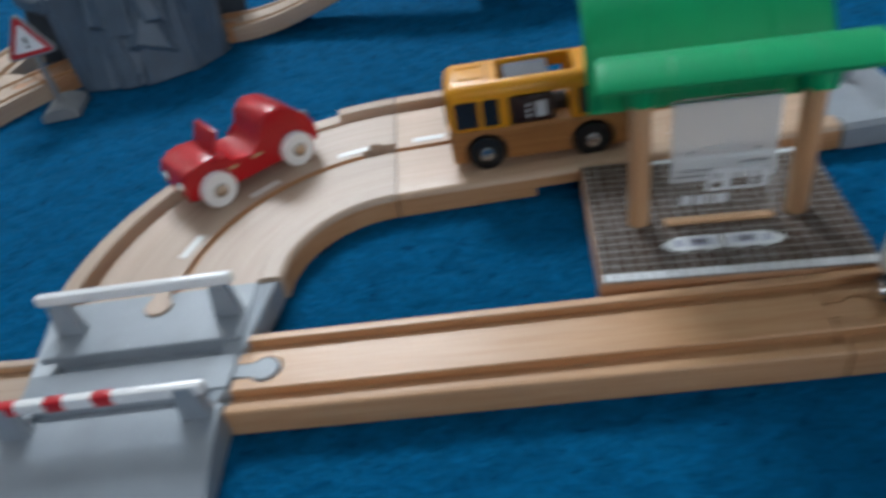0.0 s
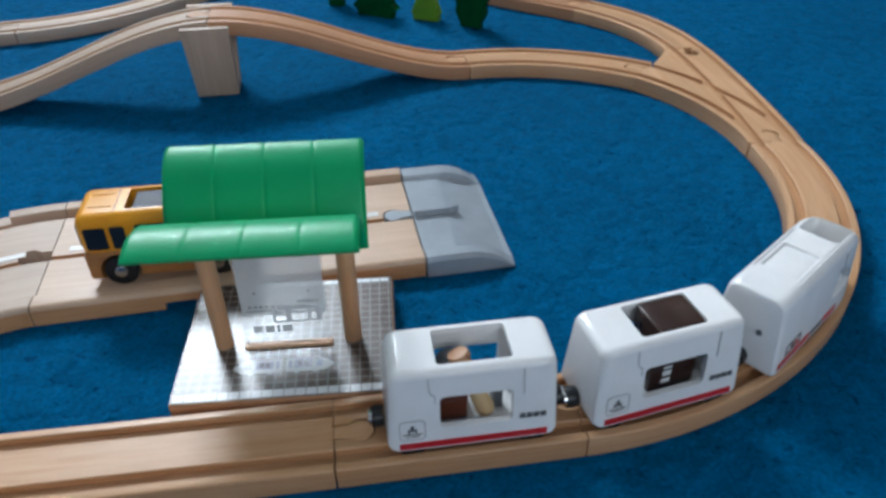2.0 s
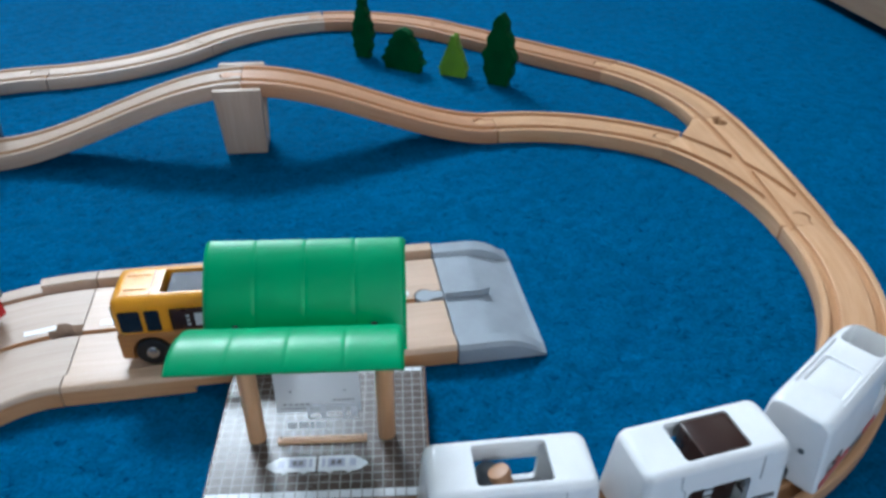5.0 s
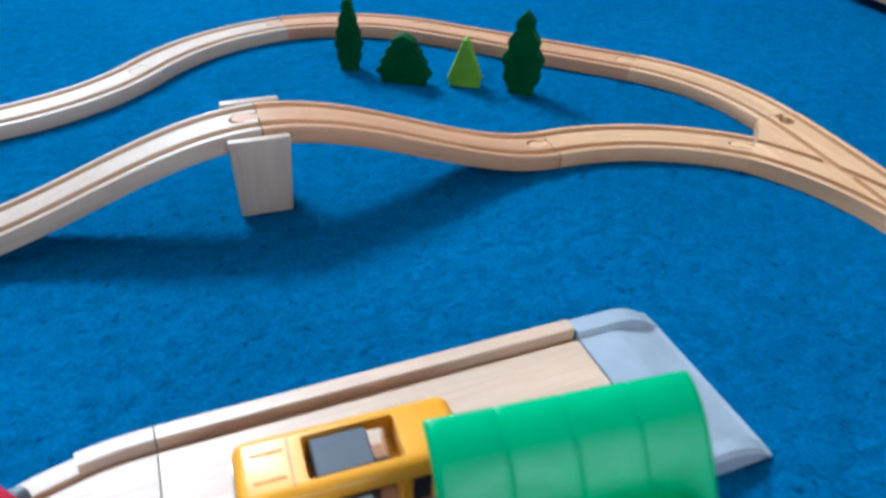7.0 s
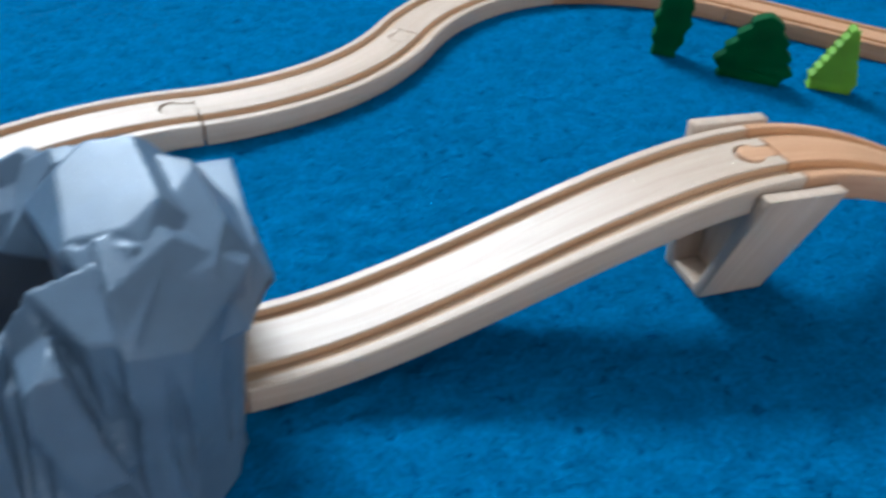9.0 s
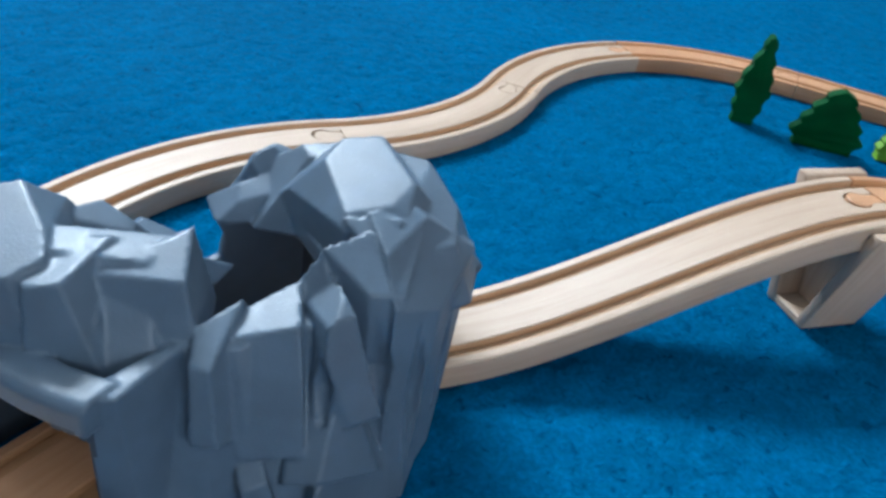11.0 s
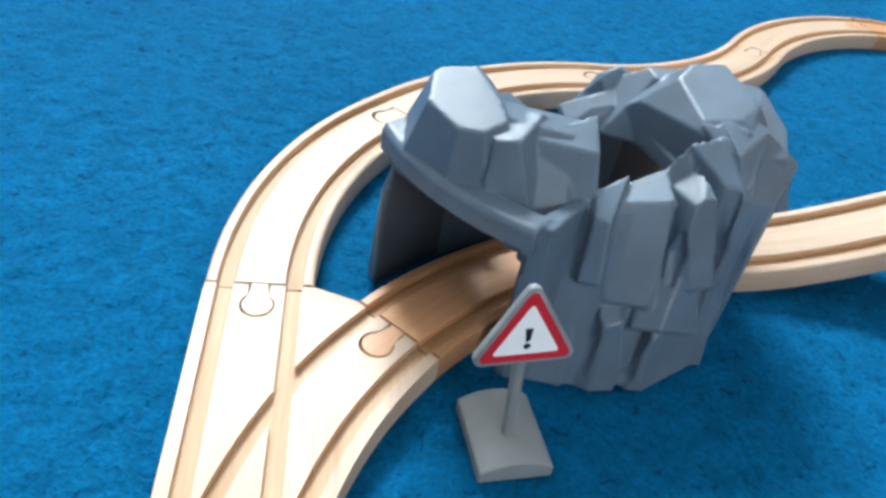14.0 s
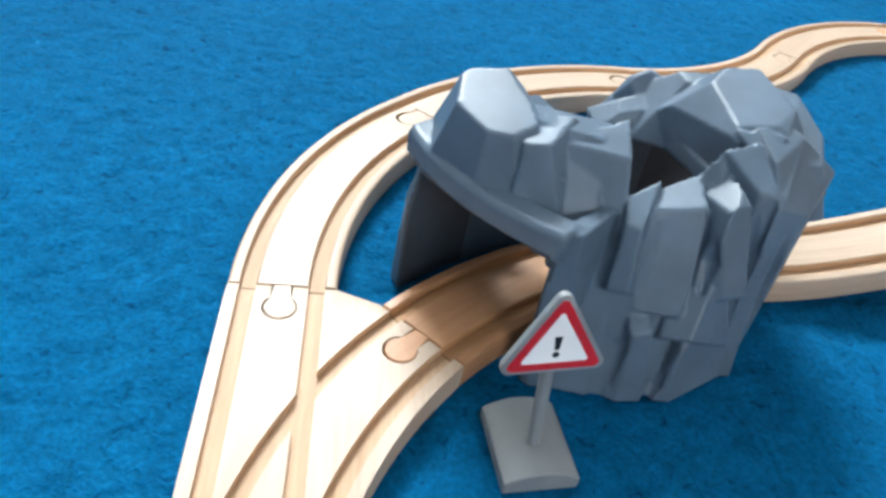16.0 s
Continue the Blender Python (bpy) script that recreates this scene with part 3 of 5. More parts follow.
def ramp_end():
    L, W = 0.0515, ROAD_W / 2 + 0.0008
    b = bmesh.new()
    n = 18
    rows = []
    for i in range(n + 1):
        t = i / n
        x = ROAD_L + 0.0006 + L * t
        fall = 1.0 if t < 0.40 else 1 - ((t - 0.40) / 0.60) ** 1.15
        z = max(0.0012, ROAD_T * fall)
        rim = max(0.0016, 0.0128 * (1 - max(0, (t - 0.45) / 0.55) ** 2.2)) if t > 0.0 else 0.0128
        row = []
        for u, zz in ((-W, 0), (-W, rim * 0.8), (-W + 0.002, rim if rim > z else z), (-W + 0.009, rim if rim > z else z), (-W + 0.0105, z), (W - 0.0135, z), (W - 0.012, rim if rim > z else z), (W - 0.002, rim if rim > z else z), (W, rim * 0.8), (W, 0)):
            row.append(b.verts.new((x + 0.004 * (1 - abs(u / W)) * t, u, zz)))
        rows.append(row)
    for a, c in zip(rows, rows[1:]):
        for i in range(len(a)):
            b.faces.new((a[i], a[(i + 1) % len(a)], c[(i + 1) % len(a)], c[i]))
    b.faces.new(rows[0]), b.faces.new(rows[-1][::-1])
    ob = mesh_ob("road_ramp", b, M_GREY, None, 0.5)
    ob.matrix_world = ROADM
    sb = prism([(0.0, -0.0006), (0.0222, -0.0006), (0.0275, 0.0012), (0.0284, 0.0022), (0.0276, 0.0026), (0.0222, 0.0006), (0.0, 0.0006)], -0.0009, 0.004)
    c = mesh_ob("cutter", sb, M_GREY)
    c.matrix_world = ROADM @ pose(ROAD_L + 0.001, -0.004, ROAD_T)
    carve(ob, [c])
    smooth_by(ob.data, 0.2)
    k = part("peg", prism(peg_outline(0.0, 0.0), 0.001, ROAD_T + 0.0002, bevel=0.0004, seg=1), M_GREY, ob)
    k.matrix_local = pose(ROAD_L, 0, 0, 0, 0, 180)
    tagged(ob, "grey plastic ramp at the end of the toy road", "ramp")


ramp_end()

# ---- station ----
PLAT = pose(0.2605, 0.3815, 0, 0, 0, -4.0)


def paving():
    m = Mat("paving_print", (0.2, 0.18, 0.16), 0.24, 0.42)
    v = m.coord("Object", (1, 1, 1))
    br = m.n.new("ShaderNodeTexBrick")
    br.offset = 0.0
    br.inputs["Scale"].default_value = 1.0
    br.inputs["Brick Width"].default_value = 0.0049
    br.inputs["Row Height"].default_value = 0.0046
    br.inputs["Mortar Size"].default_value = 0.00034
    br.inputs["Mortar Smooth"].default_value = 0.2
    br.inputs["Color1"].default_value = rgb(0.058, 0.036, 0.026)
    br.inputs["Color2"].default_value = rgb(0.078, 0.052, 0.040)
    br.inputs["Mortar"].default_value = rgb(0.26, 0.245, 0.23)
    m.l.new(v, br.inputs["Vector"])
    m.color(br.outputs["Color"])
    m.rough(m.math("ADD", m.math("MULTIPLY", m.noise(v, 300, 2), 0.12), 0.20))
    return m.m


M_PAVE = paving()
M_PRINT = plastic("pale_print", (0.74, 0.76, 0.78), 0.3, 0.02)
M_LILAC = plastic("lilac_print", (0.38, 0.39, 0.50), 0.3)
M_PAVEDARK = plastic("dark_print", (0.09, 0.08, 0.09), 0.3)


def station():
    th = thing("station_platform", PLAT, "wooden toy station platform with printed paving and a green canopy", "toy station")
    W, D, H = 0.1030, 0.0845, 0.0125
    box_uv(part("base", box(W, D, H, 0.0012), M_BEECH_WARM, th), 1, 0)
    part("paving_sheet", box(W - 0.0014, D - 0.0014, 0.0004, at=(0, 0, H - 0.0001)), M_PAVE, th, "glossy brown paving print with pale joints")
    for sx, sy, x, y in ((W - 0.003, 0.0042, 0, -D / 2 + 0.0034), (W * 0.72, 0.0026, W * 0.12, D / 2 - 0.003)):
        eb = bmesh.new()
        nt = round(sx / 0.0049)
        for i in range(nt):
            box(sx / nt - 0.0004, sy, 0.0001, at=(x - sx / 2 + sx * (i + 0.5) / nt, y, H + 0.0003), bm=eb)
        part("edge_line", eb, M_PRINT, th)
    # tram picture printed on the paving: two white cars with lilac windows
    z = H + 0.0003
    tx, ty, tl, tw = -0.0015, -0.0215, 0.0475, 0.0088
    tb = bmesh.new()
    for q in (-1, 1):
        nose = [(0.0006, -tw / 2), (tl / 2 - 0.0045, -tw / 2), (tl / 2, -0.0012), (tl / 2 - 0.0005, 0.0006), (tl / 2 - 0.0070, tw / 2), (0.0006, tw / 2)]
        prism([(tx + q * u, ty + v) for u, v in (nose if q > 0 else nose[::-1])], z - 0.0002, z + 0.00005, bm=tb)
        for u in (0.0060, 0.0150):
            prism([(tx + q * u + 0.0016 * math.cos(a), ty - tw / 2 + 0.0009 * math.sin(a)) for a in [2 * math.pi * i / 12 for i in range(12)]], z - 0.0002, z + 0.00005, bm=tb)
    part("tram_picture", tb, M_PRINT, th, smooth=None)
    for q in (-1, 1):
        for k, (u, w, h, v) in enumerate(((0.0030, 0.0014, 0.0046, 0.0004), (0.0090, 0.0080, 0.0046, 0.0004), (0.0167, 0.0030, 0.0040, 0.0002))):
            part("tram_window", box(w, h, 0.0001, at=(tx + q * u, ty + v, z + 0.00006)), M_LILAC, th)
            if k == 1:
                part("window_centre", box(w * 0.62, h * 0.55, 0.0001, at=(tx + q * u, ty + v, z + 0.00018)), M_PAVEDARK, th)
                part("window_bar", box(0.0008, h * 0.6, 0.0001, at=(tx + q * u, ty + v, z + 0.0003)), M_LILAC, th)
    # posts
    for x in (-0.0315, 0.0310):
        p = part("post", lathe([(0.0043, 0), (0.0043, 0.0590)], 20), M_BEECH, th, "round turned wooden post")
        p.matrix_local = pose(x, -0.0045, H)
        box_uv(p, 1, 2)
    # timetable pane in its slotted bar
    bar = part("pane_holder", box(0.0425, 0.0044, 0.0016, 0.0004, 1), M_BEECH, th)
    bar.matrix_local = pose(0.0, -0.0075, H + 0.0003)
    box_uv(bar, 1, 0)
    pane = part("timetable_pane", prism(rounded(0.0405, 0.0530, 0.0025), -0.0007, 0.0007), M_ACRYL, th, "clear plastic pane with pale print")
    pane.matrix_local = pose(0.0, -0.0070, H + 0.0015, 90 - 3, 0, 0) @ pose(0, 0.0265, 0)
    part("milky_print", box(0.0392, 0.0340, 0.00015, at=(0, 0.0086, 0.00075)), M_MILK, pane, "half-clear white print")
    for i, sx in enumerate((0.0044, 0.0042, 0.0016, 0.0048)):
        part("letter_bar", box(sx, 0.0040, 0.00012, at=(-0.0135 + (0, 0.0056, 0.0096, 0.0138)[i], -0.0170, 0.00075)), M_PRINT, pane)
    # printed tram outline, small rows and marks
    lb = bmesh.new()
    for ex, ey, sx, sy in ((0.0070, -0.0045, 0.0200, 0.0011), (0.0055, -0.0122, 0.0210, 0.0011), (-0.0050, -0.0083, 0.0013, 0.0078), (0.0163, -0.0083, 0.0030, 0.0078), (0.0012, -0.0083, 0.0014, 0.0066), (0.0026, -0.0083, 0.0014, 0.0066), (0.0115, -0.0083, 0.0014, 0.0066), (-0.0018, -0.0083, 0.0050, 0.0012), (0.0060, -0.0035, 0.0180, 0.0008)):
        box(sx, sy, 0.00012, at=(ex, ey - 0.0005, 0.00095), bm=lb)
    part("tram_outline", lb, M_PRINT, pane, smooth=None)
    rb = bmesh.new()
    for k in range(5):
        box(0.0016, 0.0011, 0.0001, at=(-0.0155 + 0.0026 * k, -0.0035, 0.00090), bm=rb)
        box(0.0016, 0.0009, 0.0001, at=(0.0075 + 0.0021 * k, -0.0012, 0.00090), bm=rb)
    box(0.0150, 0.0006, 0.0001, at=(-0.0105, -0.0060, 0.00090), bm=rb)
    part("small_row", rb, M_GREYPRINT, pane, smooth=None)
    for x in (-0.0125, 0.0125):
        part("pane_mark", box(0.0011, 0.0011, 0.0001, at=(x, 0.0045, 0.00090)), M_GREYPRINT, pane)
    # canopy: two curved wings that meet over the posts
        roof = new("canopy")
    roof.parent = th
    roof.empty_display_size = 0.01

    def wing(name, pts, L0, x_skew, dx):
        n = len(pts)
        b = bmesh.new()
        cols = []
        xs = [(-L0 / 2 + L0 * (k + f) / 4, {0.0: 0.9, 1.0: 0.9, 0.025: 0.12, 0.975: 0.12}.get(f, 0.0) if 0 < k + f < 4 else -0.5) for k in range(4) for f in (0.0, 0.025, 0.055, 0.09, 0.12, 0.5, 0.88, 0.91, 0.945, 0.975, 1.0)]
        for x, dip in xs:
            col = []
            for i, (y, z) in enumerate(pts):
                y0, z0 = pts[max(0, i - 1)]
                y1, z1 = pts[min(n - 1, i + 1)]
                d = math.hypot(y1 - y0, z1 - z0)
                ny, nz = -(z1 - z0) / d, (y1 - y0) / d
                if nz < 0:
                    ny, nz = -ny, -nz
                k = 0.0009 * dip
                col.append(b.verts.new((x + dx + x_skew * (i / (n - 1)) * (0.5 - x / L0), y - ny * k, z - nz * k)))
            cols.append(col)
        for a, c in zip(cols, cols[1:]):
            for i in range(n - 1):
                b.faces.new((a[i], a[i + 1], c[i + 1], c[i]))
        bmesh.ops.remove_doubles(b, verts=b.verts, dist=1e-6)
        o = mesh_ob(name, b, M_GREEN, roof, 0.7)
        md = o.modifiers.new("thick", "SOLIDIFY")
        md.thickness, md.offset = 0.0022, 0.0
        bv = o.modifiers.new("round", "BEVEL")
        bv.width, bv.segments, bv.limit_method, bv.angle_limit = 0.0006, 2, "ANGLE", radians(50)
        return o

    back = [(0.002 + 0.0360 * t, 0.0615 + 0.0372 * math.sin(math.pi / 2 * t) ** 0.9) for t in [i / 14 for i in range(15)]]
    front = [(0.000 - 0.0430 * t, 0.0645 + 0.0320 * math.sin(math.pi * 0.70 * t) ** 0.6) for t in [i / 12 for i in range(13)]]
    wing("back_wing", back, 0.0905, 0.0, -0.0042)
    wing("front_wing", front, 0.0872, -0.0035, -0.0040)
    for x in (-0.0315, 0.0310):
        s = part("socket", lathe([(0.0054, -0.002), (0.0062, 0.003), (0.0050, 0.006)], 16), M_GREEN, roof)
        s.matrix_local = pose(x, -0.0045, 0.0700)
        d = part("screw_hole", lathe([(0.0, -0.0018), (0.0016, -0.0012), (0.0021, 0.0), (0.0016, 0.0012), (0.0, 0.0018)], 12), M_BLACK, roof)
        d.matrix_local = pose(x - 0.004, 0.0078, 0.0725)
    return th


am = Mat("clear_acrylic", (0.93, 0.95, 0.96), 0.05, 0.5)
am.p.inputs["Transmission Weight"].default_value = 1.0
am.p.inputs["IOR"].default_value = 1.2
M_ACRYL = am.m
mm = Mat("milky_print", (0.80, 0.82, 0.83), 0.35, 0.4)
mm.p.inputs["Alpha"].default_value = 0.55
M_MILK = mm.m
station()

# ---- warning sign ----


def warning_sign():
    th = thing("warning_sign", pose(-0.1215, 0.6090, 0, 0, 0, 8), "grey plastic warning sign, red-edged triangle with an exclamation mark", "toy sign")
    b = bmesh.new()
    W, D = 0.0255, 0.0310
    pr = [(-W / 2, 0)] + [(-W / 2 + W * i / 12, 0.0046 + 0.0044 * math.sin(math.pi * i / 12) ** 0.8) for i in range(13)] + [(W / 2, 0)]
    lo = [[b.verts.new((x, y, z)) for x, z in pr] for y in (-D / 2, D / 2)]
    b.faces.new(lo[0][::-1]), b.faces.new(lo[1])
    n = len(pr)
    for i in range(n):
        b.faces.new((lo[0][i], lo[0][(i + 1) % n], lo[1][(i + 1) % n], lo[1][i]))
    bmesh.ops.recalc_face_normals(b, faces=b.faces)
    foot = part("foot", b, M_SIGNGREY, th, smooth=0.5)
    bv = foot.modifiers.new("round", "BEVEL")
    bv.width, bv.segments, bv.limit_method, bv.angle_limit = 0.0006, 2, "ANGLE", radians(50)
    post = part("post", lathe([(0.0022, -0.003), (0.0020, 0.0520)], 14), M_SIGNGREY, th)
    post.matrix_local = pose(-0.0005, -0.0030, 0.0080, -7, -3, 0)

    def tri(side, r):
        R = side / math.sqrt(3)
        out = []
        for k in range(3):
            a0 = radians(90 + 120 * k)
            cx, cy = (R - 2 * r) * math.cos(a0), (R - 2 * r) * math.sin(a0)
            for i in range(7):
                a = a0 + radians(-60 + 120 * i / 6)
                out.append((cx + r * math.cos(a), cy + r * math.sin(a)))
        return out

    plate = part("plate", prism(tri(0.0355, 0.0026), -0.0013, 0.0013, bevel=0.0005), M_SIGNGREY, post, "rounded triangular grey plate")
    plate.matrix_local = pose(-0.0005, -0.0030, 0.0448, 90, 0, 0)
    part("red_border", prism(tri(0.0308, 0.0017), 0.0013, 0.0014), M_RED, plate)
    part("white_field", prism(tri(0.0215, 0.0008), 0.0014, 0.0015), M_WHITE, plate)
    k = prism([(-0.0012, 0.0034), (0.0012, 0.0034), (0.0007, -0.0014), (-0.0007, -0.0014)], 0.0015, 0.0016)
    prism([(0.0011 * math.cos(a), -0.0032 + 0.0011 * math.sin(a)) for a in [2 * math.pi * i / 12 for i in range(12)]], 0.0015, 0.0016, bm=k)
    part("exclamation_mark", k, M_BLACK, plate, smooth=None)


warning_sign()

# ---- wooden trees ----


def tree(x, y, ang, outline, material, label):
    m = pose(x, y, 0, 0, 0, ang)
    b = prism([(px, pz) for px, pz in outline], -0.0055, 0.0055, bevel=0.0011)
    for v in b.verts:
        v.co = Vector((v.co.x, -v.co.z, v.co.y))
    ob = mesh_ob("toy_tree", b, material, None, 0.5)
    ob.matrix_world = m
    tagged(ob, label, "toy tree", "painted wooden trees")


def scallops(shape, n, amp, w, h, trunk=0.006):
    """A tree silhouette: half width by shape(t), with n scallops up each side, on a short trunk."""
    right = []
    steps = n * 5
    z0 = 0.006
    for i in range(steps + 1):
        t = i / steps
        right.append((shape(t) * w / 2 + amp * abs(math.sin(math.pi * n * t)) - amp * 0.4, z0 + (h - z0) * t))
    right = [(max(0.0006, a), z) for a, z in right]
    return [(-trunk, 0.0), (trunk, 0.0)] + [(trunk * 0.9, z0 * 0.8)] + right + [(-a, z) for a, z in reversed(right)] + [(-trunk * 0.9, z0 * 0.8)]


tree(0.3025, 0.9295, -30, scallops(lambda t: 0.55 + 0.6 * t if t < 0.35 else 0.74 * ((1 - t) / 0.65) ** 0.9 + 0.02, 5, 0.0036, 0.0295, 0.0670, 0.0085), M_LEAF, "tall narrow dark green painted wooden toy tree")
tree(0.3430, 0.8865, -34, scallops(lambda t: 1.0 if t < 0.12 else (1 - t) ** 0.62 * 1.05, 4, 0.0052, 0.0465, 0.0450, 0.021), M_LEAF, "low broad dark green painted wooden toy bush")
tree(0.3940, 0.8650, -30, scallops(lambda t: 1.0 - 0.97 * t, 7, 0.0030, 0.030, 0.0440, 0.014), M_LIME, "small lime green painted wooden toy fir")
tree(0.4365, 0.8360, -37, scallops(lambda t: 0.72 + 0.9 * t if t < 0.32 else 1.01 * ((1 - t) / 0.68) ** 0.75 + 0.02, 4, 0.0044, 0.0330, 0.0735, 0.0115), M_LEAF, "large dark green painted wooden toy tree with a scalloped edge")

# ---- rock tunnel ----
ROCK_C, ROCK_R = Vector((-0.0087, 0.5087)), 0.2035  # the bend that the tunnel follows


def most(*fields):
    out = fields[0]
    for k in fields[1:]:
        out = np.maximum(out, k)
    return out


def least(*fields):
    out = fields[0]
    for k in fields[1:]:
        out = np.minimum(out, k)
    return out


class Solid:
    """Solids as signed fields on a fine lattice: blocks of flat cuts, joined and hollowed, then skinned."""

    def __init__(self, lo, hi, h):
        self.lo, self.h = np.array(lo), h
        n = np.ceil((np.array(hi) - self.lo) / h).astype(int)
        ax = [(lo[i] + h * np.arange(n[i])).astype(np.float32) for i in range(3)]
        self.x, self.y, self.z = ax[0][:, None, None], ax[1][None, :, None], ax[2][None, None, :]
        dx, dy = self.x - ROCK_C.x, self.y - ROCK_C.y
        self.u = ROCK_R - np.sqrt(dx * dx + dy * dy)
        self.q = (136.8 - np.degrees(np.arctan2(dy, dx))) / 45.0

    def cut(self, az, el, at):
        """One flat cut: the way that it faces (azimuth, rise in degrees) and a place on it."""
        a, e = radians(az), radians(el)
        n = (math.cos(e) * math.cos(a), math.cos(e) * math.sin(a), math.sin(e))
        return (self.x - at[0]) * n[0] + (self.y - at[1]) * n[1] + (self.z - at[2]) * n[2]

    def block(self, *cuts):
        d = None
        for c in cuts:
            c = self.cut(*c) if isinstance(c, tuple) else c
            d = c if d is None else np.maximum(d, c)
        return d

    def boulder(self, at, size, seed, n=13, low=None):
        """A rough boulder: n flat cuts round an ellipsoid."""
        rnd = random.Random(seed)
        d = (low - self.z) if low is not None else -self.z
        for i in range(n):
            z = 1 - 1.5 * (i + 0.5) / n
            a = 2.39996 * i + rnd.uniform(-0.45, 0.45)
            s = math.sqrt(max(0.0, 1 - z * z))
            v = Vector((s * math.cos(a), s * math.sin(a), z + rnd.uniform(-0.12, 0.12))).normalized()
            r = math.sqrt(sum((v[k] * size[k]) ** 2 for k in range(3))) * rnd.uniform(0.90, 1.04)
            d = np.maximum(d, (self.x - at[0]) * v[0] + (self.y - at[1]) * v[1] + (self.z - at[2]) * v[2] - r)
        return d

    def groove(self, a, b, wide, deep):
        """A chiselled crease along a line from a to b."""
        a, b = np.array(a, np.float32), np.array(b, np.float32)
        ab = b - a
        t = ((self.x - a[0]) * ab[0] + (self.y - a[1]) * ab[1] + (self.z - a[2]) * ab[2]) / float(ab @ ab)
        t = np.clip(t, 0, 1)
        d = np.sqrt((self.x - a[0] - t * ab[0]) ** 2 + (self.y - a[1] - t * ab[1]) ** 2 + (self.z - a[2] - t * ab[2]) ** 2)
        return d - (wide + (deep - wide) * (1 - np.abs(2 * t - 1)))

    def skin(self, field, owner):
        """Vertices, faces and each face's owner on the field's zero level (one vertex in each crossed cell)."""
        f = field.copy()
        f[0], f[-1], f[:, 0], f[:, -1], f[:, :, 0], f[:, :, -1] = 1, 1, 1, 1, 1, 1
        shape = np.array(f.shape)
        stride = np.array([shape[1] * shape[2], shape[2], 1])
        total = np.zeros((f.size, 3), np.float32)
        count = np.zeros(f.size, np.float32)
        quads, names = [], []
        for ax in range(3):
            o1, o2 = (ax + 1) % 3, (ax + 2) % 3
            a, b = np.moveaxis(f, ax, 0)[:-1], np.moveaxis(f, ax, 0)[1:]
            hit = np.argwhere((a < 0) != (b < 0))
            va, vb = a[tuple(hit.T)], b[tuple(hit.T)]
            rest = [i for i in range(3) if i != ax]
            idx = np.zeros((len(hit), 3), int)
            idx[:, ax] = hit[:, 0]
            idx[:, rest[0]], idx[:, rest[1]] = hit[:, 1], hit[:, 2]
            at = idx.astype(np.float32)
            at[:, ax] += va / (va - vb)
            base = idx @ stride
            cells = [base, base - stride[o1], base - stride[o1] - stride[o2], base - stride[o2]]
            for c in cells:
                np.add.at(total, c, at)
                np.add.at(count, c, 1)
            quad = np.stack(cells, 1)
            out = va < 0
            quad[~out] = quad[~out][:, ::-1]
            quads.append(quad)
            names.append(owner.reshape(-1)[base])
        quads, names = np.concatenate(quads), np.concatenate(names)
        used = np.unique(quads)
        remap = np.zeros(f.size, int)
        remap[used] = np.arange(len(used))
        verts = self.lo + self.h * (total[used] / count[used][:, None])
        verts[:, 2] = np.maximum(verts[:, 2], 0.0)
        return verts, remap[quads], names


